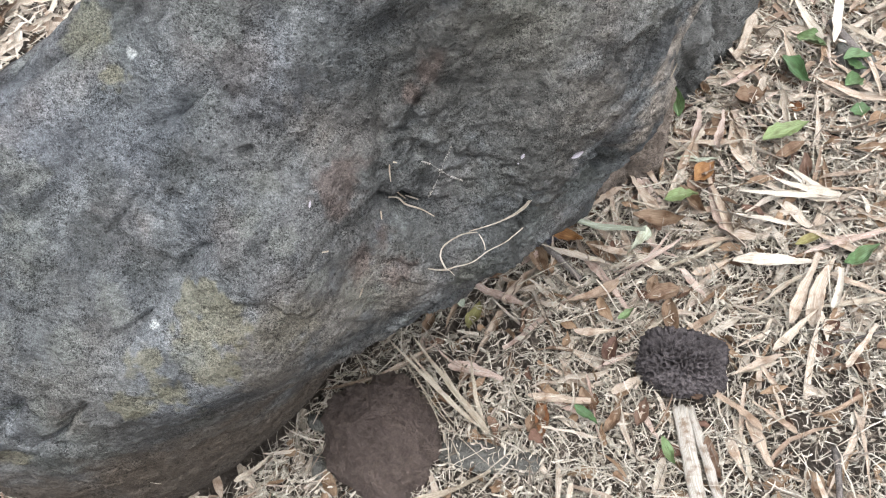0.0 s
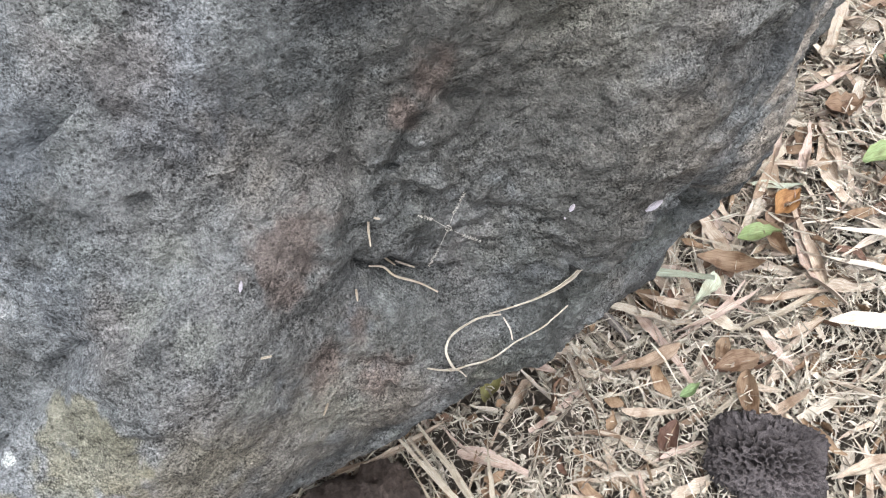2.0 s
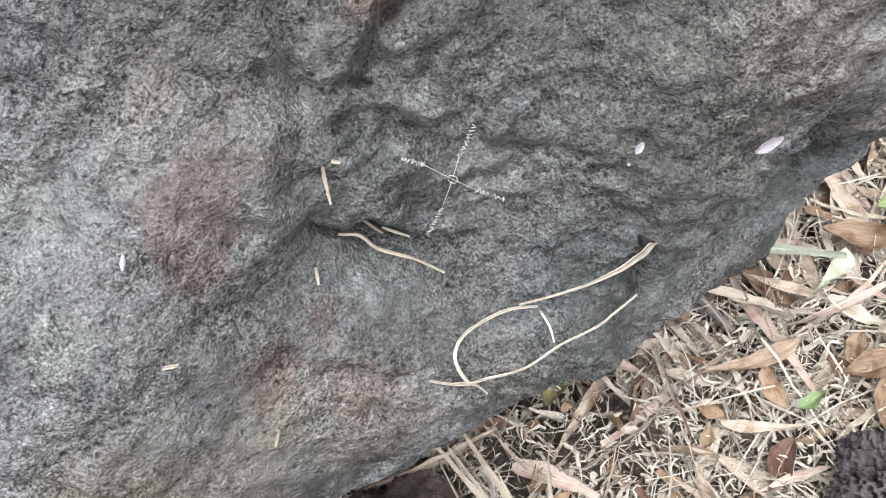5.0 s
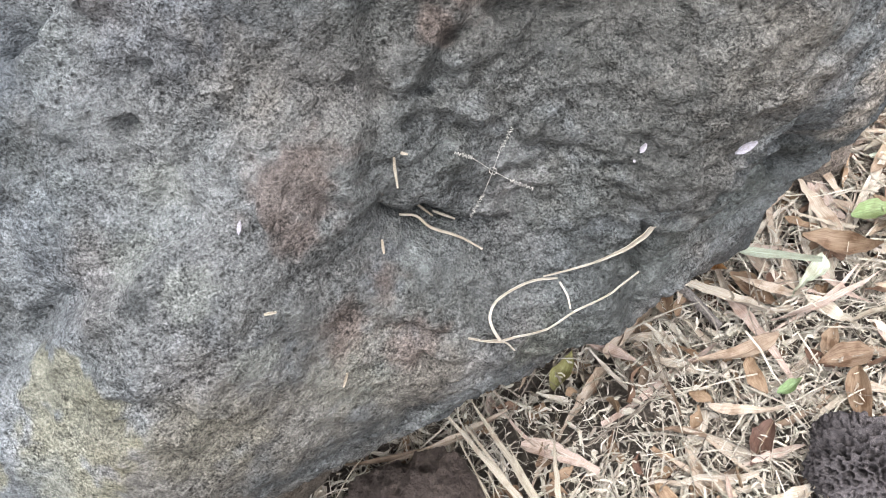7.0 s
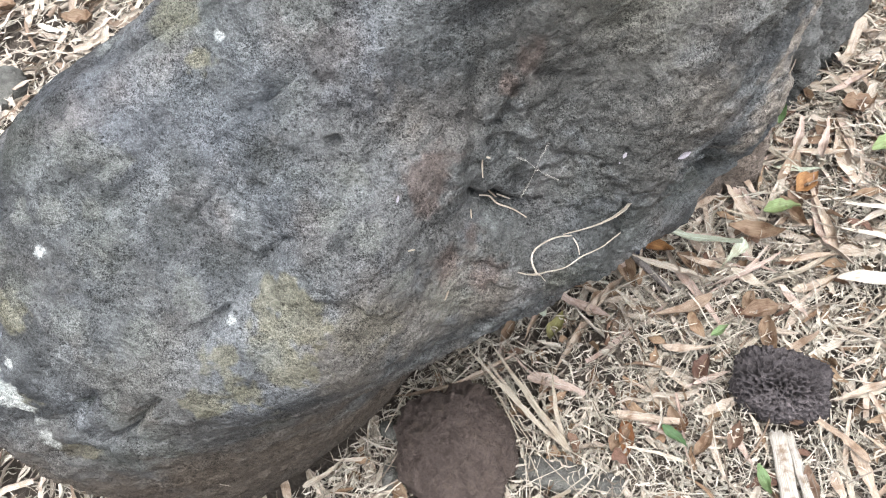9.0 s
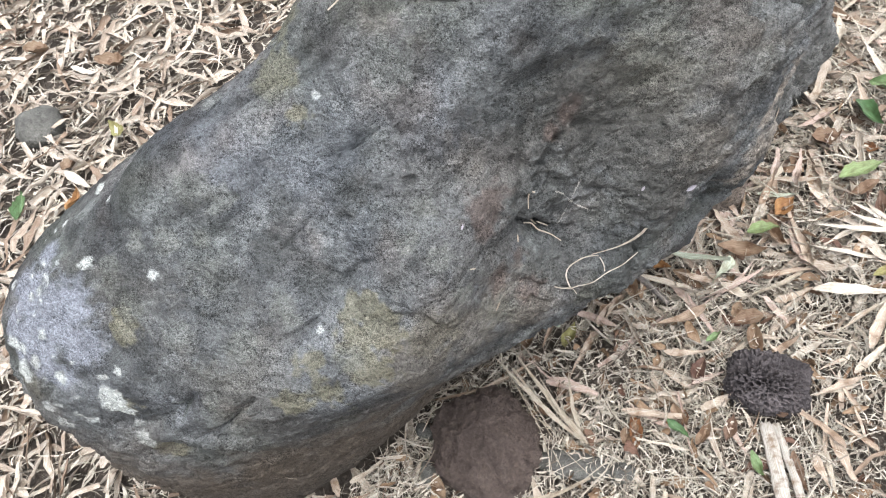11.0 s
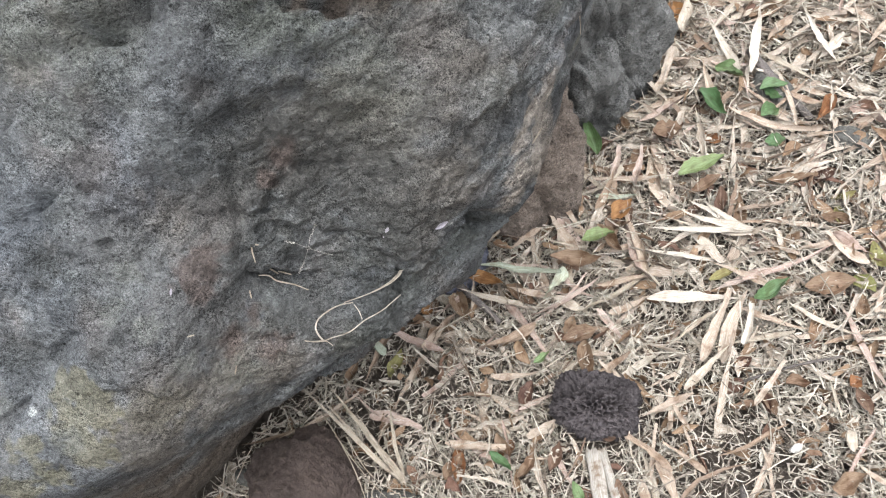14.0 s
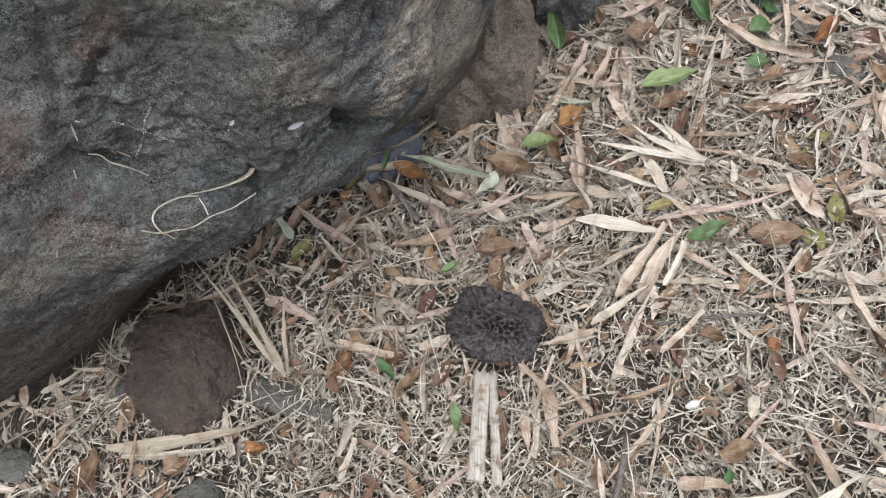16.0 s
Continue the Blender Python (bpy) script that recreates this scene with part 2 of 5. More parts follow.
HOLLOWS = [
    (32, 5, 10, -0.110),
    (-72, 47, 24, -0.013),
    (-170, 7, 24, -0.049),
    (-94, -42, 24, -0.043),
    (-119, 34, 24, -0.025),
    (-136, -19, 24, -0.018),
    (-17, -52, 10, -0.054),
    (30, 30, 10, -0.122),
    (-55, 31, 24, -0.033),
    (34, -20, 24, -0.050),
    (-177, 45, 24, -0.050),
    (0, 6, 60, -0.043),
    (-156, -21, 24, -0.127),
    (-138, 6, 24, -0.053),
    (-75, 28, 60, -0.018),
    (-104, 49, 60, -0.011),
    (-52, 51, 60, -0.031),
    (-11, -15, 60, -0.018),
    (-97, -69, 10, -0.029),
    (-91, -24, 24, -0.012),
    (-103, -20, 60, -0.019),
    (-115, 23, 60, -0.015),
    (-122, -54, 24, -0.039),
    (-99, 37, 60, -0.011),
    (-96, 59, 60, -0.014),
]


# the foot is cut back under the belly of the stone
UNDERCUT = [
    (-49, -13, 60, -0.027),
    (30, -57, 24, -0.043),
    (-6, -8, 24, -0.018),
]
BULGES = [
    (-143, 3, 24, 0.017),
    (-59, 75, 24, 0.02),
    (3, 39, 60, 0.024),
    (-64, 29, 24, 0.017),
    (-110, 67, 120, 0.017),
    (-42, 19, 120, 0.013),
    (-5, 67, 120, 0.011),
    (-52, 52, 120, 0.014),
    (-146, 31, 120, 0.013),
    (-92, -1, 60, 0.007),
    (-57, 7, 120, 0.01),
    (-69, 89, 120, 0.002),
    (179, 60, 120, 0.007),
    (-108, 35, 120, 0.008),
    (-102, 54, 120, 0.006),
    (3, 55, 120, 0.007),
    (-31, -7, 120, 0.007),
    (-134, 12, 120, 0.007),
    (-20, 17, 120, 0.007),
    (-55, -13, 120, 0.004),
    (3, 26, 120, 0.005),
    (-131, -15, 120, 0.004),
]
DIPS = [
    (-156, 42, 24, -0.011),
    (-26, 33, 120, -0.012),
    (-66, -27, 24, -0.006),
    (9, -37, 24, -0.006),
    (-15, -13, 120, -0.011),
    (-42, 40, 120, -0.014),
    (115, 71, 120, -0.01),
    (-72, -1, 120, -0.012),
    (-4, 11, 120, -0.009),
    (-63, 22, 120, -0.015),
    (-78, 47, 120, -0.01),
    (14, 42, 120, -0.01),
    (-26, 58, 120, -0.011),
    (-43, -33, 120, -0.007),
    (-128, 34, 120, -0.007),
    (-144, 75, 120, -0.009),
    (-75, 71, 120, -0.01),
    (-128, 49, 120, -0.006),
    (66, 77, 120, -0.006),
    (-55, 72, 120, -0.015),
    (-160, 35, 120, -0.007),
    (-22, -2, 120, -0.004),
    (-19, 29, 120, -0.007),
    (-31, 10, 120, -0.004),
]


def swollen(u, r, swellings):
    """The radius r in the directions u, with swellings and hollows added."""
    for turn, rise, tight, much in swellings:
        a, b = radians(turn), radians(rise)
        r = r + much * np.exp(tight * (u[:, 0] * math.cos(a) * math.cos(b) + u[:, 1] * math.sin(a) * math.cos(b) + u[:, 2] * math.sin(b) - 1))
    return r


def sound_radius(u):
    """The stone as a whole, before its weathering."""
    x, y, z = u.T
    q = QUAD[0] * x * x + QUAD[1] * y * y + QUAD[2] * z * z + 2 * (QUAD[3] * x * y + QUAD[4] * x * z + QUAD[5] * y * z)
    return swollen(u, 1 / np.sqrt(np.maximum(q, 2.0)), SWELLINGS + HOLLOWS)


def boulder_radius(u):
    return swollen(u, sound_radius(u), UNDERCUT + BULGES + DIPS)


U, boulder_faces = ball(264)
P = CORE + U * boulder_radius(U)[:, None]
site = CORE + U * sound_radius(U)[:, None]
push = np.zeros(len(P))
STREAK = np.array((0.80, 0.38, 0.46))
STREAK /= np.linalg.norm(STREAK)
stretched = P - 0.72 * np.outer((P * STREAK).sum(1), STREAK)
STRATA = np.array((0.90, 0.42, -0.10))
STRATA /= np.linalg.norm(STRATA)
layers = P - 0.55 * np.outer((P * STRATA).sum(1), STRATA)
# the broken brown face is rough and layered, the rest worn smooth
broken = np.clip(1.5 - np.linalg.norm((P - np.array((0.015, 0.445, 0.39))) / np.array((0.13, 0.12, 0.15)), axis=1), 0, 1)
broken = np.maximum(broken, 0.8 * np.clip((0.30 - P[:, 2]) / 0.06, 0, 1) * np.clip((0.45 - P[:, 1]) / 0.1, 0, 1))
worn = 1 - broken
crease = 1 - np.abs(ripple(stretched, 0.042, 13)) * 2.2
push -= 0.0068 * np.clip(crease, 0, 1) ** 3 * worn * np.clip(ripple(P, 0.12, 14) + 0.45, 0, 1)
push += 0.0036 * layered(stretched, 0.055, 3, 11) + 0.0011 * layered(stretched, 0.011, 2, 21) * worn
push += broken * (0.0034 * layered(layers, 0.018, 4, 23, 0.72) + 0.0018 * layered(P, 0.009, 2, 27))
push -= 0.0042 * np.clip(0.22 - np.abs(layered(P, 0.030, 3, 151)), 0, 1) / 0.22 * (0.35 + 0.65 * broken) * np.clip(ripple(P, 0.08, 157) + 0.6, 0, 1)
crease = 1 - np.abs(ripple(layers, 0.030, 28)) * 2.6
push -= 0.0018 * np.clip(crease, 0, 1) ** 2 * broken * np.clip(ripple(P, 0.06, 29) + 0.5, 0, 1)
rugged = np.clip(ripple(P, 0.09, 5) + 0.3, 0, 1)
push += 0.0036 * rugged * layered(P, 0.018, 4, 31, 0.68) + 0.0010 * layered(P, 0.0065, 2, 36)
push -= 0.0026 * np.clip(ripple(P, 0.011, 44) - 0.5, 0, 1) / 0.5
push -= 0.0009 * np.clip(ripple(P, 0.0048, 46) - 0.35, 0, 1) / 0.65
# the stone breaks into blocks where it is crumbling
crumbling = np.clip(1.6 * ripple(P, 0.10, 121) - 0.25, 0, 1) * 0.7
crumbling = np.maximum(crumbling, 0.7 * np.clip((P[:, 0] - 0.02) / 0.05, 0, 1) * np.clip((P[:, 2] - 0.33) / 0.06, 0, 1))
crumbling = np.maximum(crumbling, 0.45 * broken)
jagged = P + 0.006 * np.stack([layered(P, 0.02, 2, 131 + k) for k in range(3)], 1)
for size, deep in ((0.042, 0.0055), (0.017, 0.0026)):
    gap, height = blocks(jagged - 0.35 * np.outer((jagged * STREAK).sum(1), STREAK), size, 141)
    push += crumbling * deep * (0.9 * (height - 0.5) - np.clip(1 - gap / 0.16, 0, 1) ** 2)
wobble = 1 + 0.45 * ripple(P, 0.008, 51)


def crack(width, depth, *line):
    """A furrow (or, with a depth below 0, a rib) along a line on the stone."""
    line = np.array(line)
    reach = 3.5 * width
    near = np.flatnonzero(((site > line.min(0) - reach) & (site < line.max(0) + reach)).all(1))
    if not len(near):
        return
    p, away = site[near] + 0.6 * ragged[near], np.full(len(near), 9.0)
    for a, b in zip(line[:-1], line[1:]):
        k = np.clip(((p - a) * (b - a)).sum(1) / ((b - a) ** 2).sum(), 0, 1)
        away = np.minimum(away, np.linalg.norm(p - a - k[:, None] * (b - a), axis=1))
    away = away / (width * wobble[near])
    push[near] -= depth * (0.75 * np.exp(-2.0 * away) + 0.45 * np.exp(-(away**2)))


def ledge(width, depth, *line, uphill=(-0.1, 0.55, 0.83)):
    """A broken edge: the stone steps back below the line."""
    line = np.array(line)
    reach = 2.5 * width
    near = np.flatnonzero(((site > line.min(0) - reach) & (site < line.max(0) + reach)).all(1))
    if not len(near):
        return
    p = site[near] + ragged[near]
    away, below = np.full(len(near), 9.0), np.zeros(len(near))
    for a, b in zip(line[:-1], line[1:]):
        k = np.clip(((p - a) * (b - a)).sum(1) / ((b - a) ** 2).sum(), 0, 1)
        gap = p - a - k[:, None] * (b - a)
        far = np.linalg.norm(gap, axis=1)
        under = -(gap @ np.array(uphill))
        below, away = np.where(far < away, under, below), np.minimum(far, away)
    step = np.clip(below / 0.0035, 0, 1) * np.exp(-((away / width) ** 2)) - 0.25 * np.clip(-below / 0.003, 0, 1) * np.exp(-((away / (0.6 * width)) ** 2))
    push[near] -= 1.4 * depth * step


ragged = 0.0045 * np.stack([layered(P, 0.016, 2, 55 + k) for k in range(3)], 1)
crack(0.0022, 0.008, (-0.032, 0.392, 0.318), (-0.028, 0.389, 0.307), (-0.025, 0.387, 0.295), (-0.026, 0.380, 0.278), (-0.024, 0.377, 0.270))
crack(0.0040, 0.004, (-0.256, 0.352, 0.441), (-0.230, 0.361, 0.447), (-0.187, 0.381, 0.460))
crack(0.0040, 0.006, (-0.254, 0.290, 0.365), (-0.224, 0.299, 0.379))
crack(0.0035, 0.007, (-0.281, 0.258, 0.342), (-0.268, 0.272, 0.351))
crack(0.0030, 0.004, (-0.299, 0.248, 0.336), (-0.283, 0.261, 0.344))
crack(0.0035, 0.007, (-0.384, 0.214, 0.245), (-0.329, 0.222, 0.300))
crack(0.0040, 0.006, (-0.423, 0.222, 0.256), (-0.383, 0.228, 0.293))
crack(0.0060, 0.009, (-0.438, 0.223, 0.249), (-0.402, 0.225, 0.274), (-0.378, 0.229, 0.298))
crack(0.0070, 0.004, (-0.147, 0.302, 0.343), (-0.138, 0.313, 0.334), (-0.130, 0.323, 0.328), (-0.120, 0.330, 0.318))
crack(0.0040, 0.006, (-0.112, 0.319, 0.296), (-0.101, 0.321, 0.289), (-0.092, 0.324, 0.284))
crack(0.0035, 0.005, (-0.201, 0.268, 0.355), (-0.187, 0.268, 0.350), (-0.182, 0.267, 0.339))
crack(0.0070, 0.009, (-0.163, 0.426, 0.534), (-0.135, 0.429, 0.544), (-0.122, 0.436, 0.557), (-0.109, 0.442, 0.570), (-0.084, 0.449, 0.580))
crack(0.0100, 0.009, (-0.167, 0.486, 0.595), (-0.121, 0.470, 0.606), (-0.075, 0.465, 0.606), (-0.039, 0.469, 0.600))
crack(0.0090, 0.010, (-0.221, 0.509, 0.558), (-0.208, 0.479, 0.561))
crack(0.0090, 0.012, (-0.216, 0.458, 0.547), (-0.214, 0.448, 0.542))
crack(0.0160, 0.014, (0.092, 0.564, 0.497), (0.101, 0.554, 0.470), (0.105, 0.539, 0.450))
crack(0.0060, 0.008, (0.102, 0.501, 0.401), (0.122, 0.600, 0.336), (0.121, 0.575, 0.398))
crack(0.0090, 0.004, (-0.134, 0.414, 0.516), (-0.131, 0.407, 0.500), (-0.126, 0.401, 0.485))
crack(0.0025, 0.005, (0.061, 0.478, 0.462), (0.073, 0.475, 0.438))
crack(0.0040, 0.006, (0.039, 0.419, 0.328), (0.039, 0.423, 0.307), (0.042, 0.431, 0.283))
crack(0.0080, 0.005, (-0.467, 0.337, 0.379), (-0.448, 0.288, 0.348), (-0.449, 0.263, 0.316), (-0.461, 0.249, 0.292))
crack(0.0070, -0.008, (-0.027, 0.465, 0.584), (-0.018, 0.457, 0.560), (-0.002, 0.453, 0.528))
crack(0.0050, 0.004, (-0.117, 0.372, 0.409), (-0.095, 0.389, 0.395), (-0.073, 0.398, 0.369))
crack(0.0140, 0.004, (-0.176, 0.272, 0.265), (-0.141, 0.304, 0.248), (-0.094, 0.318, 0.275))
crack(0.0035, 0.012, (-0.161, 0.425, 0.533), (-0.154, 0.426, 0.536), (-0.139, 0.430, 0.544), (-0.124, 0.434, 0.555))
crack(0.0035, 0.009, (-0.122, 0.435, 0.557), (-0.111, 0.444, 0.572), (-0.101, 0.448, 0.579))
crack(0.0050, 0.010, (0.092, 0.554, 0.491), (0.093, 0.545, 0.481), (0.098, 0.537, 0.465), (0.101, 0.532, 0.452))
crack(0.0040, 0.008, (0.123, 0.597, 0.433), (0.135, 0.624, 0.391), (0.147, 0.676, 0.309))
crack(0.0045, 0.005, (-0.234, 0.360, 0.447), (-0.207, 0.377, 0.462), (-0.172, 0.395, 0.478))
crack(0.0035, 0.004, (-0.076, 0.411, 0.403), (-0.055, 0.414, 0.403), (-0.032, 0.411, 0.403))
crack(0.0050, 0.005, (-0.082, 0.396, 0.381), (-0.075, 0.394, 0.354))
crack(0.0030, 0.006, (0.067, 0.481, 0.455), (0.073, 0.471, 0.433), (0.074, 0.461, 0.421))
crack(0.0100, 0.012, (0.073, 0.494, 0.462), (0.103, 0.507, 0.416), (0.120, 0.624, 0.256))
crack(0.0040, 0.007, (-0.097, 0.386, 0.390), (-0.092, 0.389, 0.385))
crack(0.0025, 0.004, (-0.131, 0.365, 0.416), (-0.124, 0.367, 0.412), (-0.117, 0.372, 0.409))
crack(0.0030, 0.005, (-0.092, 0.387, 0.376), (-0.084, 0.392, 0.369), (-0.080, 0.393, 0.362))
crack(0.0040, 0.005, (0.023, 0.485, 0.566), (0.036, 0.496, 0.560), (0.059, 0.516, 0.532))
crack(0.0050, 0.006, (-0.155, 0.481, 0.599), (-0.135, 0.479, 0.609), (-0.108, 0.473, 0.614))
crack(0.0040, 0.002, (-0.187, 0.360, 0.431), (-0.181, 0.362, 0.433))
crack(0.0030, 0.005, (-0.206, 0.361, 0.437), (-0.202, 0.361, 0.437))
crack(0.0025, 0.004, (-0.196, 0.369, 0.446), (-0.191, 0.371, 0.447), (-0.187, 0.370, 0.445), (-0.181, 0.367, 0.440))
crack(0.0045, 0.008, (-0.135, 0.429, 0.544), (-0.122, 0.436, 0.557), (-0.109, 0.442, 0.570))
crack(0.0060, 0.006, (0.118, 0.589, 0.450), (0.122, 0.585, 0.422), (0.128, 0.605, 0.372))
ledge(0.0100, 0.004, (-0.092, 0.387, 0.376), (-0.084, 0.392, 0.369), (-0.080, 0.393, 0.362))
ledge(0.0180, 0.007, (-0.155, 0.481, 0.599), (-0.135, 0.479, 0.609), (-0.108, 0.473, 0.614), (-0.071, 0.466, 0.607), (-0.027, 0.473, 0.598))
ledge(0.0160, 0.007, (-0.097, 0.408, 0.468), (-0.083, 0.415, 0.464), (-0.056, 0.425, 0.467), (-0.035, 0.426, 0.449), (-0.024, 0.425, 0.442))
ledge(0.0140, 0.009, (-0.175, 0.428, 0.534), (-0.158, 0.428, 0.538), (-0.140, 0.427, 0.540), (-0.130, 0.431, 0.548))
ledge(0.0180, 0.010, (0.092, 0.564, 0.497), (0.113, 0.593, 0.466), (0.136, 0.635, 0.421))
ledge(0.0120, 0.003, (-0.120, 0.330, 0.318), (-0.100, 0.333, 0.301), (-0.083, 0.342, 0.293))
ledge(0.0100, 0.005, (-0.037, 0.463, 0.587), (-0.019, 0.461, 0.570), (-0.014, 0.454, 0.548), (0.003, 0.455, 0.530))
ledge(0.0100, 0.005, (-0.101, 0.433, 0.552), (-0.088, 0.443, 0.570), (-0.078, 0.445, 0.571))
# the cleft under the overhanging block on top, and the pocket at its end
crack(0.0040, 0.020, (-0.049, 0.439, 0.540), (-0.035, 0.440, 0.527), (-0.013, 0.447, 0.524), (0.001, 0.452, 0.524), (0.015, 0.459, 0.519), (0.033, 0.469, 0.510), (0.048, 0.481, 0.499))
crack(0.0038, 0.019, (0.048, 0.481, 0.499), (0.055, 0.490, 0.499), (0.062, 0.502, 0.502), (0.072, 0.514, 0.494), (0.085, 0.528, 0.482), (0.097, 0.545, 0.474))
ledge(0.0150, 0.010, (-0.010, 0.449, 0.529), (0.001, 0.454, 0.529), (0.015, 0.461, 0.525), (0.033, 0.472, 0.516), (0.046, 0.483, 0.505), (0.055, 0.494, 0.505), (0.062, 0.505, 0.506))
crack(0.0050, 0.012, (0.084, 0.532, 0.489), (0.087, 0.521, 0.470), (0.088, 0.511, 0.457))
ledge(0.0160, 0.007, (0.066, 0.512, 0.504), (0.085, 0.533, 0.491), (0.097, 0.550, 0.481))
# the lump left of the top, with a shadowed fold under it
crack(0.0040, 0.010, (-0.121, 0.438, 0.561), (-0.135, 0.429, 0.543), (-0.151, 0.426, 0.536), (-0.166, 0.423, 0.529))
ledge(0.0180, 0.005, (-0.119, 0.440, 0.565), (-0.133, 0.432, 0.548), (-0.149, 0.428, 0.540), (-0.166, 0.425, 0.533), (-0.180, 0.421, 0.526), uphill=(-0.45, 0.45, 0.75))
# the sharp pale ridge, and the step that runs on from it
crack(0.0050, -0.008, (-0.029, 0.469, 0.592), (-0.024, 0.463, 0.579), (-0.019, 0.456, 0.559), (-0.009, 0.455, 0.546), (0.001, 0.455, 0.533))
ledge(0.0260, 0.010, (-0.029, 0.469, 0.592), (-0.024, 0.463, 0.579), (-0.019, 0.456, 0.559), (-0.009, 0.455, 0.546), (0.001, 0.455, 0.533), uphill=(0.85, 0.2, 0.45))
ledge(0.0220, 0.010, (-0.157, 0.468, 0.586), (-0.142, 0.471, 0.598), (-0.131, 0.471, 0.603), (-0.110, 0.470, 0.610), (-0.088, 0.465, 0.607), (-0.061, 0.465, 0.602), (-0.029, 0.470, 0.594))
crack(0.0025, 0.006, (0.029, 0.490, 0.564), (0.042, 0.498, 0.550), (0.055, 0.510, 0.535), (0.062, 0.512, 0.520))
# cracks down the shoulder that faces the litter
crack(0.0022, 0.008, (0.060, 0.479, 0.464), (0.064, 0.470, 0.445), (0.076, 0.457, 0.415), (0.081, 0.450, 0.388))
ledge(0.0100, 0.006, (0.060, 0.481, 0.464), (0.064, 0.472, 0.445), (0.076, 0.459, 0.415), uphill=(0.9, 0.1, -0.4))
ledge(0.0120, 0.007, (0.070, 0.487, 0.458), (0.091, 0.493, 0.430), (0.098, 0.496, 0.413), uphill=(-0.9, -0.3, 0.2))
crack(0.0080, 0.020, (0.038, 0.422, 0.312), (0.040, 0.426, 0.300), (0.044, 0.432, 0.282))
# the face broken out of the front: a seam down its near side, ledges above, a cave at its foot
ledge(0.0130, 0.0045, (-0.109, 0.389, 0.433), (-0.111, 0.381, 0.418), (-0.112, 0.373, 0.401), (-0.117, 0.365, 0.383), (-0.120, 0.359, 0.360), uphill=(-0.85, -0.3, 0.35))
crack(0.0022, 0.007, (-0.109, 0.389, 0.433), (-0.111, 0.381, 0.418), (-0.112, 0.373, 0.401), (-0.117, 0.365, 0.383), (-0.120, 0.359, 0.360))
ledge(0.0090, 0.004, (-0.147, 0.328, 0.379), (-0.147, 0.337, 0.389), (-0.143, 0.344, 0.394), (-0.134, 0.355, 0.400), (-0.121, 0.365, 0.401), uphill=(0.7, -0.1, -0.6))
ledge(0.0110, 0.006, (-0.113, 0.374, 0.406), (-0.104, 0.381, 0.399), (-0.095, 0.388, 0.390), (-0.092, 0.392, 0.392))
crack(0.0020, 0.008, (-0.113, 0.373, 0.404), (-0.104, 0.380, 0.397), (-0.095, 0.387, 0.388))
crack(0.0030, 0.009, (-0.088, 0.401, 0.402), (-0.091, 0.396, 0.398), (-0.094, 0.390, 0.392))
ledge(0.0110, 0.006, (-0.100, 0.382, 0.388), (-0.092, 0.388, 0.379), (-0.085, 0.391, 0.370), (-0.080, 0.393, 0.359))
ledge(0.0110, 0.006, (-0.120, 0.360, 0.360), (-0.116, 0.363, 0.349), (-0.107, 0.369, 0.342), (-0.096, 0.371, 0.331), (-0.090, 0.373, 0.327))
crack(0.0024, 0.012, (-0.120, 0.359, 0.357), (-0.116, 0.362, 0.346), (-0.107, 0.368, 0.339), (-0.098, 0.369, 0.330))
crack(0.0016, 0.008, (-0.038, 0.394, 0.325), (-0.035, 0.392, 0.318), (-0.031, 0.387, 0.302), (-0.028, 0.381, 0.282))
# slanting slashes and folds on the worn flank
crack(0.0020, 0.008, (-0.297, 0.246, 0.333), (-0.274, 0.266, 0.347), (-0.267, 0.274, 0.353))
crack(0.0020, 0.008, (-0.374, 0.214, 0.254), (-0.326, 0.222, 0.301))
crack(0.0026, 0.005, (-0.270, 0.343, 0.432), (-0.224, 0.364, 0.449), (-0.185, 0.386, 0.466))
ledge(0.0200, 0.005, (-0.259, 0.272, 0.351), (-0.241, 0.283, 0.361), (-0.199, 0.300, 0.386), (-0.181, 0.316, 0.393), uphill=(0.3, -0.75, -0.6))
# short fissures along the grain of the stone
slits = random.Random(3)
for _ in range(210):
    k = slits.randrange(len(P))
    if P[k, 2] < 0.22 or U[k, 1] > 0.5:
        continue
    run = slits.uniform(0.008, 0.045) * (STRATA if broken[k] > 0.4 else STREAK)
    crack(slits.uniform(0.0012, 0.0026), slits.uniform(0.0020, 0.0060), site[k] - run, site[k] + run * 0.1 + slits.uniform(-0.003, 0.003) * U[k][[1, 2, 0]], site[k] + run)
BOSSES = [
    ((-0.160, 0.448, 0.564), 0.042, -0.007),
    ((0.030, 0.487, 0.548), 0.040, -0.006),
    ((-0.063, 0.456, 0.589), 0.020, 0.005),
    ((-0.036, 0.461, 0.583), 0.014, 0.005),
    ((-0.042, 0.443, 0.546), 0.020, 0.006),
    ((0.092, 0.543, 0.483), 0.013, 0.013),
    ((0.096, 0.531, 0.463), 0.011, 0.009),
    ((-0.229, 0.516, 0.551), 0.010, 0.010),
    ((-0.217, 0.461, 0.547), 0.010, 0.012),
    ((-0.088, 0.401, 0.402), 0.004, 0.007),
    ((-0.081, 0.393, 0.362), 0.006, 0.004),
    ((-0.107, 0.366, 0.338), 0.008, 0.006),
    ((0.040, 0.426, 0.305), 0.012, 0.014),
]
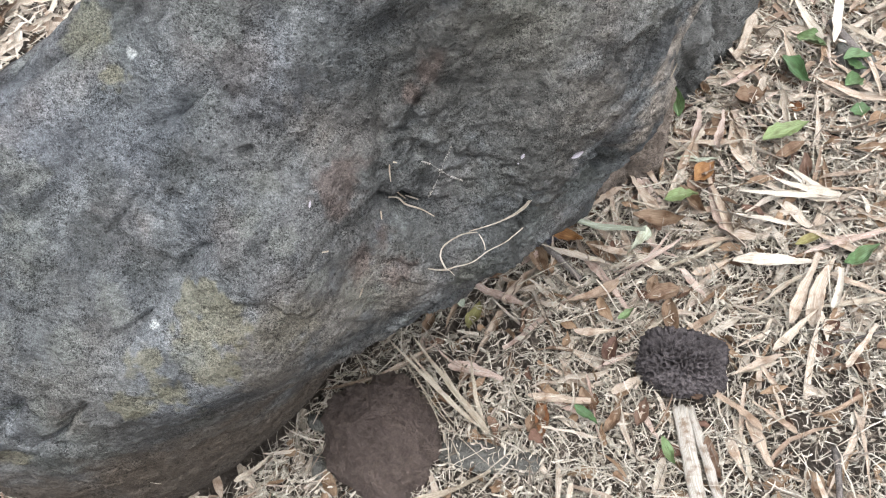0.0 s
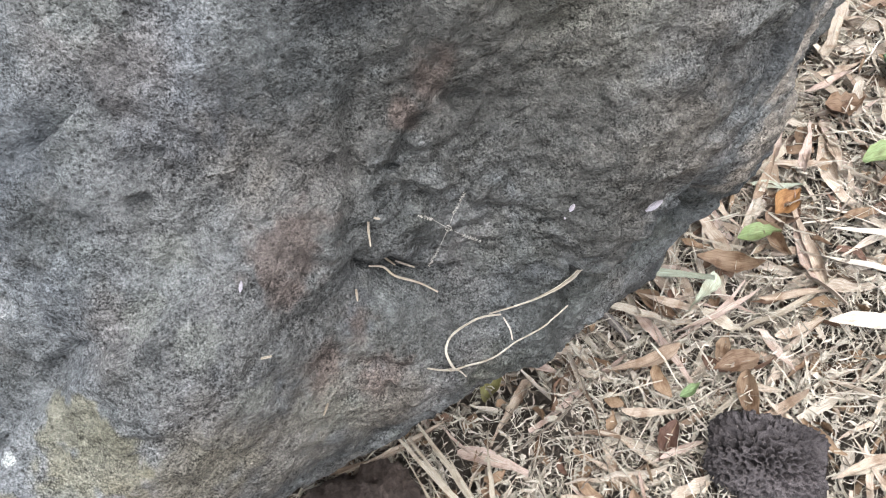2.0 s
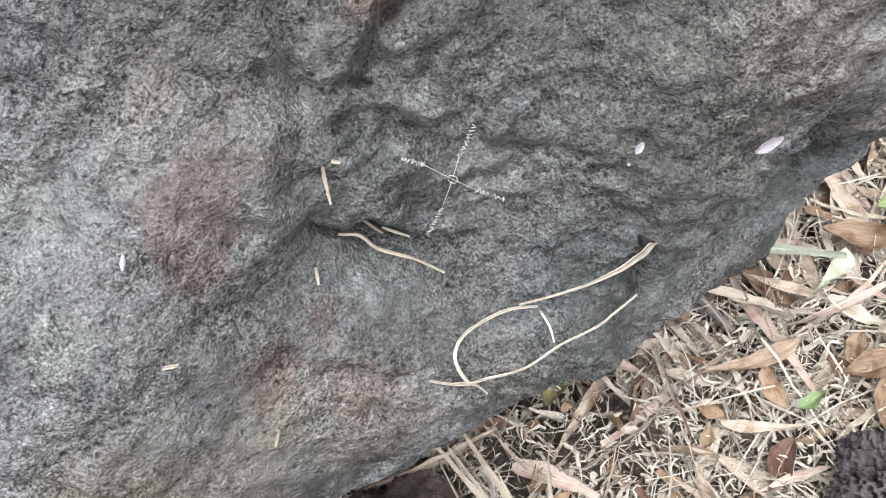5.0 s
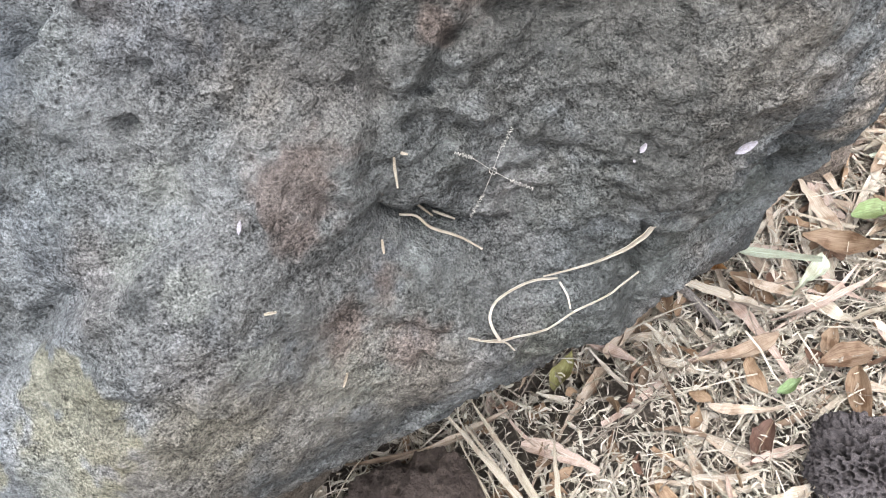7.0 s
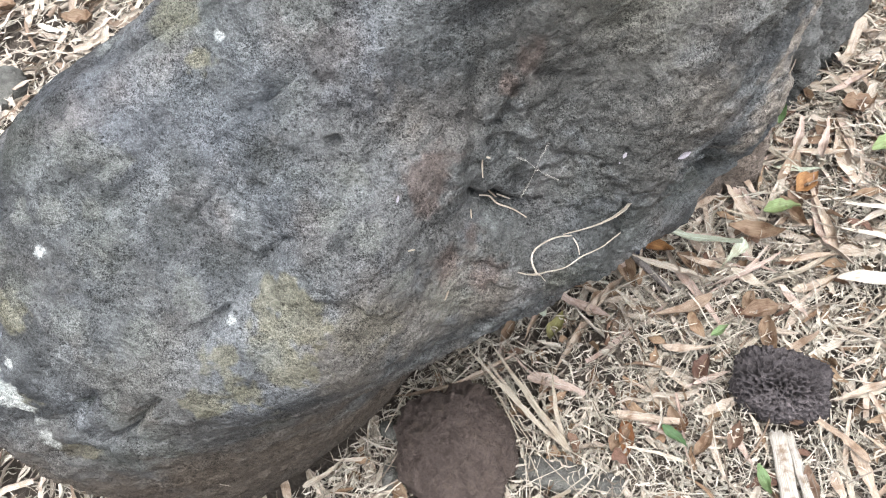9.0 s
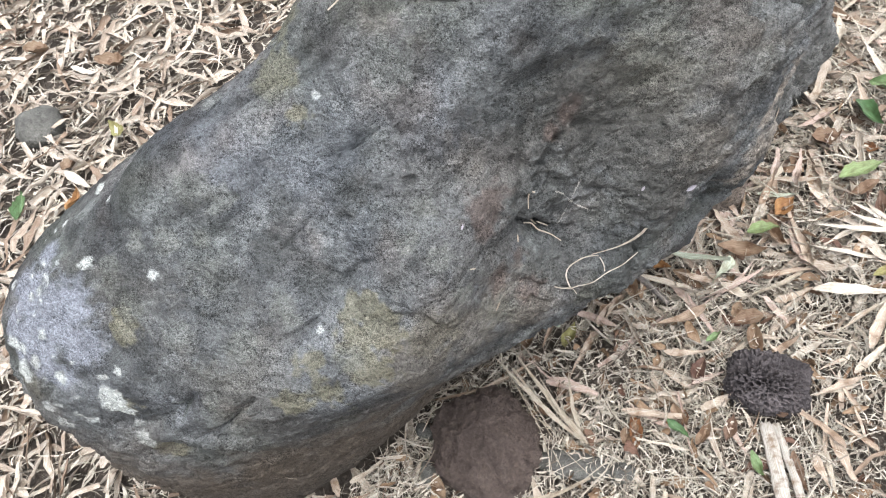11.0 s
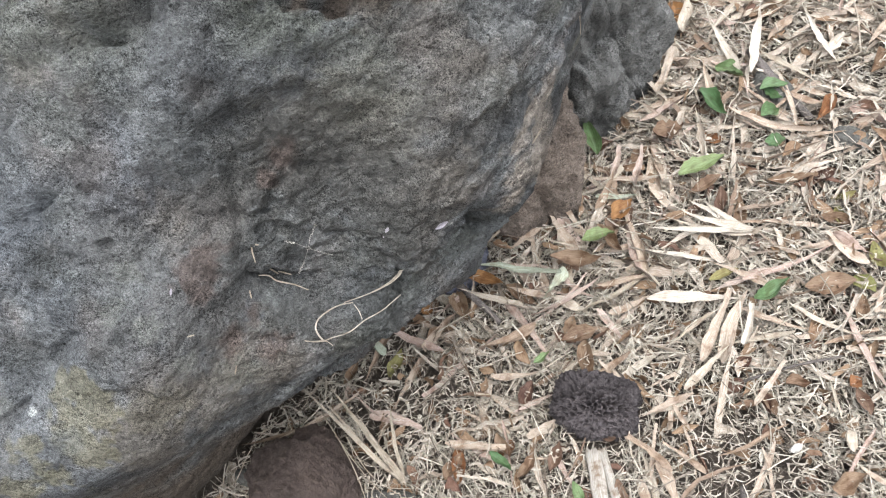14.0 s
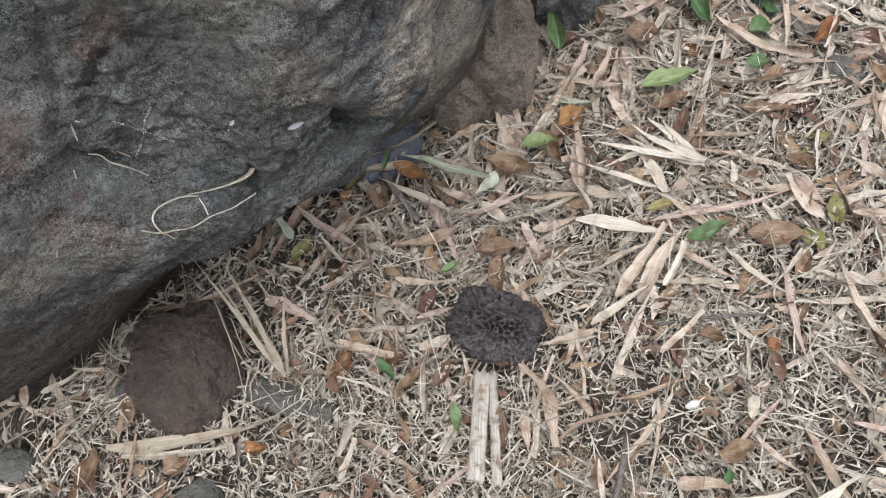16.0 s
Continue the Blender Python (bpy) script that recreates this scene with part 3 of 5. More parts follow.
PITS = [
    ((-0.055, 0.466, 0.602), 0.005, 0.007),
    ((-0.216, 0.495, 0.560), 0.008, 0.010),
    ((-0.216, 0.454, 0.545), 0.007, 0.012),
    ((0.015, 0.462, 0.531), 0.024, -0.018),
    ((0.037, 0.477, 0.520), 0.020, -0.016),
    ((-0.008, 0.453, 0.539), 0.020, -0.015),
    ((0.058, 0.504, 0.519), 0.020, -0.008),
    ((-0.193, 0.348, 0.418), 0.005, 0.005),
    ((-0.185, 0.361, 0.433), 0.004, 0.003),
    ((-0.120, 0.389, 0.453), 0.004, 0.005),
    ((-0.193, 0.358, 0.430), 0.004, 0.005),
    ((-0.190, 0.349, 0.419), 0.004, 0.003),
    ((-0.195, 0.353, 0.425), 0.003, 0.004),
    ((-0.192, 0.349, 0.419), 0.004, 0.003),
    ((-0.180, 0.361, 0.433), 0.004, 0.003),
    ((-0.127, 0.466, 0.600), 0.006, 0.009),
    ((-0.183, 0.361, 0.432), 0.004, 0.003),
    ((-0.146, 0.436, 0.553), 0.016, 0.005),
    ((-0.129, 0.349, 0.370), 0.006, 0.004),
    ((0.067, 0.494, 0.476), 0.008, 0.008),
    ((-0.135, 0.350, 0.390), 0.028, -0.004),
    ((0.020, 0.471, 0.543), 0.034, -0.016),
    ((0.051, 0.501, 0.533), 0.026, -0.008),
    ((0.058, 0.453, 0.433), 0.036, -0.008),
    ((-0.091, 0.459, 0.598), 0.030, -0.006),
    ((0.103, 0.551, 0.464), 0.018, 0.016),
    ((-0.112, 0.411, 0.503), 0.030, -0.005),
    ((-0.205, 0.517, 0.576), 0.030, -0.006),
    ((-0.050, 0.422, 0.430), 0.040, 0.006),
    ((-0.088, 0.412, 0.454), 0.020, 0.004),
    ((-0.101, 0.369, 0.332), 0.012, 0.003),
    ((-0.176, 0.265, 0.314), 0.020, 0.006),
]
for place, size, depth in BOSSES + PITS:
    away = np.linalg.norm(site + 0.5 * ragged - np.array(place), axis=1)
    push -= depth * np.exp(-((away / (size * wobble)) ** 4))
grown = P + U * push[:, None]

# stains: places and radii of crusts, weathered spots and lighter or darker tones
YELLOW = [
    (-0.277, 0.242, 0.325, 0.012),
    (-0.234, 0.241, 0.316, 0.019),
    (-0.268, 0.229, 0.298, 0.016),
    (-0.297, 0.223, 0.293, 0.012),
    (-0.234, 0.273, 0.354, 0.015),
    (-0.220, 0.262, 0.347, 0.017),
    (-0.238, 0.257, 0.339, 0.017),
    (-0.428, 0.212, 0.217, 0.013),
    (-0.188, 0.468, 0.568, 0.017),
    (-0.427, 0.273, 0.338, 0.012),
    (-0.275, 0.373, 0.468, 0.010),
    (-0.452, 0.235, 0.271, 0.014),
]
RED = [
    (-0.137, 0.346, 0.386, 0.016),
    (-0.140, 0.336, 0.375, 0.011),
    (-0.081, 0.413, 0.414, 0.009),
    (-0.090, 0.401, 0.408, 0.006),
    (-0.121, 0.342, 0.333, 0.008),
    (-0.133, 0.317, 0.327, 0.012),
    (-0.114, 0.325, 0.305, 0.011),
]
BROWN = [
    (-0.042, 0.412, 0.401, 0.050),
    (-0.011, 0.401, 0.360, 0.044),
    (-0.070, 0.419, 0.422, 0.034),
    (-0.121, 0.367, 0.406, 0.022),
    (-0.147, 0.358, 0.419, 0.018),
    (-0.152, 0.289, 0.304, 0.028),
    (-0.116, 0.314, 0.291, 0.025),
    (-0.193, 0.251, 0.308, 0.028),
    (-0.245, 0.298, 0.111, 0.037),
    (-0.291, 0.247, 0.160, 0.041),
    (-0.359, 0.221, 0.144, 0.048),
    (-0.168, 0.275, 0.330, 0.033),
    (-0.130, 0.315, 0.315, 0.033),
    (-0.200, 0.378, 0.087, 0.046),
    (0.023, 0.405, 0.372, 0.033),
    (0.009, 0.454, 0.517, 0.016),
    (0.047, 0.480, 0.498, 0.017),
]
DARK = [
    (-0.101, 0.396, 0.426, 0.044),
    (-0.050, 0.409, 0.392, 0.044),
    (-0.106, 0.375, 0.375, 0.039),
    (-0.028, 0.399, 0.347, 0.034),
    (-0.092, 0.357, 0.314, 0.028),
    (-0.136, 0.330, 0.356, 0.032),
    (-0.095, 0.382, 0.350, 0.022),
    (-0.101, 0.370, 0.333, 0.018),
    (-0.054, 0.388, 0.319, 0.025),
    (-0.062, 0.399, 0.358, 0.020),
    (-0.044, 0.375, 0.287, 0.026),
    (-0.296, 0.329, 0.417, 0.014),
    (-0.273, 0.293, 0.369, 0.016),
    (-0.232, 0.337, 0.415, 0.014),
    (-0.345, 0.288, 0.379, 0.013),
    (-0.306, 0.304, 0.389, 0.018),
    (-0.423, 0.285, 0.354, 0.015),
    (-0.046, 0.364, 0.267, 0.034),
]
PALE = [
    (-0.261, 0.368, 0.463, 0.011),
    (-0.193, 0.287, 0.377, 0.022),
    (-0.154, 0.306, 0.366, 0.019),
    (-0.354, 0.252, 0.341, 0.022),
    (-0.101, 0.425, 0.533, 0.009),
    (-0.083, 0.432, 0.545, 0.008),
    (-0.170, 0.346, 0.412, 0.022),
    (-0.310, 0.369, 0.460, 0.011),
    (-0.324, 0.274, 0.364, 0.021),
]
ROSE = [
    (-0.173, 0.347, 0.414, 0.038),
    (-0.152, 0.319, 0.376, 0.035),
    (-0.126, 0.366, 0.413, 0.021),
    (-0.181, 0.286, 0.374, 0.027),
]
FLANK = [
    (0.082, 0.453, 0.366, 0.012),
    (0.090, 0.471, 0.374, 0.012),
    (0.073, 0.449, 0.327, 0.014),
    (0.064, 0.442, 0.305, 0.014),
    (0.094, 0.484, 0.363, 0.020),
    (0.087, 0.466, 0.323, 0.020),
    (0.075, 0.545, 0.246, 0.024),
    (0.082, 0.543, 0.218, 0.024),
    (0.070, 0.533, 0.187, 0.024),
    (0.093, 0.485, 0.339, 0.023),
    (0.077, 0.540, 0.234, 0.028),
    (0.069, 0.520, 0.217, 0.023),
    (0.089, 0.565, 0.246, 0.023),
    (0.093, 0.567, 0.208, 0.019),
]
CRUST = [
    (-0.445, 0.301, 0.363, 0.016),
    (-0.420, 0.281, 0.351, 0.012),
    (-0.386, 0.310, 0.396, 0.010),
    (-0.359, 0.308, 0.400, 0.007),
    (-0.383, 0.259, 0.341, 0.012),
    (-0.363, 0.224, 0.295, 0.010),
    (-0.416, 0.315, 0.390, 0.008),
    (-0.364, 0.338, 0.428, 0.014),
    (-0.345, 0.328, 0.422, 0.012),
    (-0.171, 0.301, 0.381, 0.011),
    (-0.157, 0.292, 0.346, 0.009),
    (-0.197, 0.309, 0.390, 0.010),
    (-0.248, 0.244, 0.323, 0.012),
    (-0.291, 0.265, 0.349, 0.010),
    (-0.182, 0.331, 0.402, 0.009),
    (-0.296, 0.273, 0.357, 0.012),
    (-0.330, 0.248, 0.339, 0.012),
]
RIDGE = [
    (-0.026, 0.461, 0.577, 0.005),
    (-0.020, 0.457, 0.561, 0.004),
    (-0.033, 0.462, 0.584, 0.004),
    (-0.017, 0.454, 0.550, 0.003),
    (-0.011, 0.453, 0.541, 0.003),
    (-0.060, 0.468, 0.607, 0.004),
    (-0.051, 0.469, 0.605, 0.004),
    (-0.042, 0.470, 0.603, 0.004),
    (-0.032, 0.472, 0.600, 0.003),
    (-0.001, 0.454, 0.532, 0.004),
    (-0.008, 0.445, 0.509, 0.004),
    (0.076, 0.469, 0.426, 0.004),
]
LAVENDER = [
    (-0.494, 0.288, 0.332, 0.033),
    (-0.478, 0.267, 0.313, 0.023),
    (-0.524, 0.273, 0.305, 0.027),
    (-0.539, 0.308, 0.330, 0.023),
    (-0.505, 0.255, 0.288, 0.017),
    (-0.552, 0.283, 0.303, 0.023),
    (-0.518, 0.330, 0.351, 0.014),
]
WHITE = [
    (-0.478, 0.380, 0.379, 0.008),
    (-0.562, 0.279, 0.292, 0.007),
    (-0.532, 0.264, 0.289, 0.005),
    (-0.556, 0.261, 0.272, 0.008),
    (-0.505, 0.253, 0.284, 0.006),
    (-0.462, 0.250, 0.292, 0.005),
    (-0.459, 0.239, 0.275, 0.014),
    (-0.453, 0.232, 0.265, 0.008),
    (-0.531, 0.232, 0.227, 0.008),
    (-0.447, 0.218, 0.231, 0.008),
    (-0.591, 0.260, 0.237, 0.009),
    (-0.584, 0.252, 0.228, 0.009),
    (-0.578, 0.241, 0.213, 0.006),
    (-0.521, 0.304, 0.336, 0.004),
    (-0.533, 0.303, 0.329, 0.004),
    (-0.442, 0.252, 0.303, 0.004),
    (-0.504, 0.234, 0.249, 0.005),
    (-0.472, 0.314, 0.363, 0.005),
]
SPOTS = [
    (-0.439, 0.369, 0.405, 0.004),
    (-0.447, 0.354, 0.396, 0.004),
    (-0.507, 0.355, 0.362, 0.004),
    (-0.525, 0.355, 0.352, 0.003),
    (-0.534, 0.348, 0.346, 0.002),
    (-0.520, 0.324, 0.348, 0.004),
    (-0.516, 0.313, 0.344, 0.003),
    (-0.512, 0.308, 0.342, 0.003),
    (-0.532, 0.318, 0.339, 0.003),
    (-0.549, 0.297, 0.317, 0.002),
    (-0.529, 0.290, 0.321, 0.002),
    (-0.514, 0.298, 0.334, 0.002),
    (-0.517, 0.277, 0.313, 0.004),
    (-0.548, 0.290, 0.312, 0.002),
    (-0.550, 0.273, 0.293, 0.005),
    (-0.487, 0.260, 0.300, 0.002),
    (-0.537, 0.242, 0.248, 0.005),
    (-0.493, 0.229, 0.244, 0.005),
    (-0.446, 0.224, 0.250, 0.004),
    (-0.401, 0.294, 0.374, 0.004),
    (-0.565, 0.321, 0.320, 0.004),
    (-0.501, 0.321, 0.355, 0.002),
    (-0.554, 0.266, 0.280, 0.003),
    (-0.524, 0.254, 0.279, 0.002),
    (-0.506, 0.265, 0.302, 0.002),
    (-0.494, 0.269, 0.310, 0.001),
    (-0.498, 0.242, 0.268, 0.002),
    (-0.522, 0.240, 0.254, 0.002),
    (-0.209, 0.527, 0.574, 0.003),
    (-0.192, 0.485, 0.575, 0.002),
    (-0.233, 0.481, 0.543, 0.004),
    (-0.212, 0.447, 0.542, 0.003),
    (-0.231, 0.483, 0.545, 0.004),
    (-0.212, 0.448, 0.543, 0.003),
    (-0.268, 0.261, 0.343, 0.003),
    (-0.259, 0.382, 0.478, 0.004),
]
MOSSY = [
    (-0.172, 0.453, 0.564, 0.030),
    (-0.155, 0.423, 0.531, 0.030),
    (-0.202, 0.426, 0.527, 0.030),
    (-0.018, 0.426, 0.443, 0.030),
    (-0.060, 0.430, 0.513, 0.025),
]
BLUISH = [
    (-0.299, 0.290, 0.373, 0.034),
    (-0.256, 0.357, 0.448, 0.044),
    (-0.229, 0.331, 0.407, 0.034),
    (-0.347, 0.264, 0.355, 0.034),
]
CROWN = [
    (0.005, 0.474, 0.565, 0.026),
    (0.039, 0.507, 0.568, 0.034),
    (0.070, 0.545, 0.530, 0.030),
    (-0.100, 0.472, 0.612, 0.030),
    (-0.160, 0.455, 0.570, 0.030),
    (-0.050, 0.482, 0.615, 0.034),
    (-0.120, 0.425, 0.520, 0.034),
    (0.080, 0.490, 0.440, 0.030),
]
PURPLE = [
    (0.040, 0.487, 0.537, 0.018),
]
CLEFT_BROWN = [
    (-0.035, 0.440, 0.527, 0.009),
    (-0.010, 0.447, 0.522, 0.009),
    (0.015, 0.459, 0.517, 0.010),
    (0.040, 0.475, 0.503, 0.011),
    (0.058, 0.495, 0.499, 0.012),
    (0.085, 0.528, 0.480, 0.016),
    (0.092, 0.520, 0.462, 0.012),
]
ORANGE = [
    (-0.094, 0.439, 0.563, 0.005),
    (-0.087, 0.442, 0.567, 0.005),
]
mottle = layered(P, 0.05, 4, 61)
fleck = layered(P, 0.006, 2, 71)
grey = 0.5 + 0.34 * mottle + 0.75 * layered(stretched, 0.026, 4, 81, 0.6)
stain = np.clip(grey, 0, 1)[:, None] * np.array((0.158, 0.160, 0.160)) + np.array((0.086, 0.088, 0.091))
moss = np.clip(ripple(P, 0.07, 91) * 1.4 - 0.2, 0, 1)[:, None] * 0.35
stain = stain * (1 - moss) + moss * np.array((0.165, 0.175, 0.130))
blue = np.clip(ripple(P, 0.055, 97) * 1.6 - 0.1, 0, 1)[:, None] * 0.6 * worn[:, None]
stain = stain * (1 - blue) + blue * stain.mean(1)[:, None] * np.array((0.97, 1.0, 1.11))
rosy = np.clip(layered(P, 0.035, 2, 99) * 1.6 - 0.25, 0, 1)[:, None] * 0.45
stain = stain * (1 - rosy) + rosy * stain.mean(1)[:, None] * np.array((1.16, 0.98, 0.90))
warm = np.clip(ripple(P, 0.11, 95) * 1.3 - 0.1, 0, 1)[:, None] * 0.4
stain = stain * (1 - warm) + warm * np.array((0.20, 0.165, 0.13))


def stained(spots, colour, strength, edge, rag):
    """Lays a colour on the stone round the places, with ragged edges."""
    global stain
    much = np.zeros(len(P))
    for x, y, z, size in spots:
        away = np.linalg.norm(site - np.array((x, y, z)), axis=1) / size
        much = np.maximum(much, np.clip((1 - away + rag * (0.6 * mottle + 0.7 * fleck)) / edge + 0.5, 0, 1))
    much = (strength * much)[:, None]
    stain = stain * (1 - much) + much * np.array(colour)


# crusts of lichen, growing in rounds
rounds = random.Random(11)
for _ in range(420):
    k = rounds.randrange(len(P))
    size = rounds.choice((0.005, 0.008, 0.011, 0.015, 0.02))
    near = np.flatnonzero((np.abs(P - P[k]) < 1.6 * size).all(1))
    away = np.linalg.norm(P[near] - P[k], axis=1) / size
    much = np.clip((1 - away + 0.5 * (0.6 * mottle[near] + 0.8 * fleck[near])) / 0.5 + 0.5, 0, 1) * rounds.uniform(0.35, 0.8) * worn[near]
    tint = rounds.choice(((0.245, 0.25, 0.24), (0.225, 0.23, 0.24), (0.235, 0.222, 0.160), (0.075, 0.078, 0.083), (0.085, 0.085, 0.085), (0.20, 0.215, 0.185)))
    stain[near] = stain[near] * (1 - much[:, None]) + much[:, None] * np.array(tint)
stained(MOSSY, (0.175, 0.182, 0.140), 0.4, 1.0, 0.8)
stained(BLUISH, (0.120, 0.128, 0.142), 0.55, 1.0, 0.9)
stained(BROWN, (0.195, 0.168, 0.142), 0.7, 1.0, 0.6)
stained(DARK, (0.088, 0.089, 0.086), 0.7, 1.0, 0.6)
# pale grey crust on top, which also paints in the brighter skylight there
stained(CROWN, (0.245, 0.248, 0.252), 0.55, 1.1, 0.9)
stained(PURPLE, (0.135, 0.118, 0.128), 0.6, 0.7, 0.6)
# brown along the cleft on top and in the pocket at its end
stained(CLEFT_BROWN, (0.135, 0.100, 0.078), 0.75, 0.6, 0.6)
stained(ROSE, (0.185, 0.172, 0.168), 0.5, 1.2, 0.6)
stained(PALE, (0.225, 0.225, 0.22), 0.35, 0.9, 0.7)
# brown flank stone, its colour lightened to offset the overhang's shade
stained(FLANK, (0.45, 0.385, 0.33), 0.85, 0.9, 0.6)
stained(RIDGE, (0.36, 0.35, 0.33), 0.6, 0.7, 0.6)
stained(LAVENDER, (0.35, 0.36, 0.41), 0.9, 0.5, 0.4)
stained(YELLOW, (0.262, 0.238, 0.160), 0.62, 0.35, 0.7)
stained(RED, (0.185, 0.130, 0.112), 0.55, 0.9, 0.8)
stained(CRUST, (0.235, 0.235, 0.215), 0.55, 0.35, 0.45)
stained(WHITE, (0.70, 0.71, 0.68), 0.9, 0.25, 0.45)
stained(SPOTS, (0.70, 0.71, 0.69), 0.9, 0.25, 0.4)
stained(ORANGE, (0.36, 0.31, 0.25), 0.9, 0.3, 0.2)
# the foot is browner stone, with the shade low down painted in too
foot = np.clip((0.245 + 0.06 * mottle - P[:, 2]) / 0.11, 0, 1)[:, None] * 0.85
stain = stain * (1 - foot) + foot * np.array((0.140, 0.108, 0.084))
FOOT = np.array((CORE[0], CORE[1], 0.0))
stain *= np.array((0.70, 0.725, 0.735))
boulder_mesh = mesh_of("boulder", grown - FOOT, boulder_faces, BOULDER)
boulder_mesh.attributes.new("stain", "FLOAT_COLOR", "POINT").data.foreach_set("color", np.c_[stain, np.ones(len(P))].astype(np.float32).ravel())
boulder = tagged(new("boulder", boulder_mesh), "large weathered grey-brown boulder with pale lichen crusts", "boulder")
boulder.location = FOOT


# ---- ground ----
def soil_height(x, y):
    p = np.c_[np.ravel(x), np.ravel(y), np.zeros(np.size(x))]
    # a bank of loose soil runs along the boulder's foot and round the clod
    bank = 0.0
    for cx, cy, wide, tall in ((-0.125, 0.385, 0.030, 0.022), (-0.091, 0.405, 0.026, 0.022), (-0.051, 0.425, 0.022, 0.020), (-0.015, 0.443, 0.020, 0.016), (-0.135, 0.325, 0.028, 0.016)):
        bank = np.maximum(bank, tall * np.exp(-(((p[:, 0] - cx) ** 2 + (p[:, 1] - cy) ** 2) / wide**2)))
    return (-0.014 + bank + 0.007 * layered(p, 0.12, 3, 101) + 0.0026 * layered(p, 0.018, 2, 105)).reshape(np.shape(x))


near_x, near_y = np.arange(-1.6, 0.9, 0.0110), np.arange(-0.1, 2.4, 0.0110)
far = np.array((0.3, 0.8, 2, 5, 12, 30, 80, 200, 500))
gx = np.r_[-1.6 - far[::-1], near_x, near_x[-1] + far]
gy = np.r_[-0.1 - far[::-1], near_y, near_y[-1] + far]
X, Y = np.meshgrid(gx, gy, indexing="ij")
cell = np.arange(X.size).reshape(X.shape)
ground_faces = np.stack([cell[:-1, :-1], cell[1:, :-1], cell[1:, 1:], cell[:-1, 1:]], -1).reshape(-1, 4)
tagged(new("ground", mesh_of("ground", np.c_[X.ravel(), Y.ravel(), soil_height(X, Y).ravel()], ground_faces, SOIL)), "dark brown soil under dry grass chaff", "ground", kind="structure")


def lump(name, place, radii, n, material, label, category, rough=0.12, grain=0.35, turn=0, seed=1, pores=0.0, group="", flat=0.0, knobs=0.0, count=26, boxy=0.0):
    """A stone or clod: an uneven, rounded lump."""
    u, faces = ball(n)
    swell = 1 + rough * layered(u, 0.9, 3, seed) + rough * grain * layered(u, 0.22, 3, seed + 7)
    swell = swell + 0.16 * rough * layered(u, 0.07, 3, seed + 17, 0.65)
    if knobs:
        seeds = np.random.RandomState(seed + 5).normal(size=(count, 3))
        seeds /= np.linalg.norm(seeds, axis=1)[:, None]
        bent = u * np.array((1, 1, 0.75)) + 0.10 * np.stack([layered(u, 0.35, 3, seed + 30 + k) for k in range(3)], 1)
        gaps = np.sort(np.linalg.norm(bent[:, None] - seeds[None] * np.array((1, 1, 0.75)), axis=2), 1)
        cleft = np.clip((gaps[:, 1] - gaps[:, 0]) / 0.22, 0, 1)
        swell = swell + knobs * (cleft**0.5 - 1) - 0.3 * knobs * gaps[:, 0]
    if boxy:
        swell = swell * (1 - boxy + boxy / (u**4).sum(1) ** 0.25)
    if flat:
        swell *= 1 - flat * np.clip(layered(u, 1.3, 1, seed + 3), 0, 1)
    v = u * swell[:, None] * np.array(radii)
    if pores:
        rng = np.random.RandomState(seed)
        tree = kdtree.KDTree(len(v))
        for k, p in enumerate(v):
            tree.insert(p, k)
        tree.balance()
        sunk = np.zeros(len(v))
        for k in rng.randint(0, len(v), 9000):
            wide = rng.choice((0.5, 0.7, 0.9, 1.2, 1.6)) * rng.uniform(0.85, 1.15) * pores
            if any(sunk[m] > 0.5 * pores for _, m, _ in tree.find_range(v[k], 0.9 * wide)):
                continue
            squash, dim = rng.uniform(0.7, 1.4), rng.randint(3)
            for p, m, far in tree.find_range(v[k], 1.3 * wide):
                gap = far / wide * (squash if abs(p[dim] - v[k, dim]) > 0.6 * far else 1)
                sunk[m] = max(sunk[m], min(1.0, 3.0 * (1 - gap * gap)) * wide * 4.0)
        facing = u / np.array(radii)
        v = v - facing / np.linalg.norm(facing, axis=1)[:, None] * sunk[:, None]
    a = radians(turn)
    v = np.c_[v[:, 0] * math.cos(a) - v[:, 1] * math.sin(a), v[:, 0] * math.sin(a) + v[:, 1] * math.cos(a), v[:, 2]]
    ob = tagged(new(name, mesh_of(name, v, faces, material)), label, category, group)
    ob.location = place
    return ob


lump("rock", (0.030, 0.690, 0.05), (0.078, 0.075, 0.20), 70, BROWN_ROCK, "narrow brown rock wedged against the large boulder", "rock", 0.2, 0.5, -20, 3, knobs=0.16, group="rocks beside the boulder")
lump("rock", (0.095, 0.850, 0.06), (0.128, 0.135, 0.25), 80, DARK_ROCK, "dark grey knobbly rock standing behind the boulder", "rock", 0.20, 0.5, 20, 14, knobs=0.2, count=34, group="rocks beside the boulder")
lump("rock", (0.150, 1.045, 0.08), (0.115, 0.135, 0.27), 60, DARK_ROCK, "dark grey rock at the back of the boulder", "rock", 0.20, 0.5, 60, 25, knobs=0.2, count=34, group="rocks beside the boulder")
lump("rock", (-1.19, 1.49, 0.02), (0.27, 0.27, 0.22), 60, DARK_ROCK, "dark low rock lying apart in the litter", "rock", 0.13, 0.4, 30, 37, knobs=0.08)
lump("rock", (-0.050, 0.582, -0.003), (0.048, 0.042, 0.032), 60, BLUE_STONE, "bluish stone half buried at the boulder's foot", "stone", 0.14, 0.5, 30, 44, group="small stones", flat=0.25)
lump("rock", (0.030, 0.655, 0.010), (0.030, 0.026, 0.034), 50, BROWN_ROCK, "small brown stone wedged under the boulder", "rock", 0.16, 0.5, 40, 46, knobs=0.08)
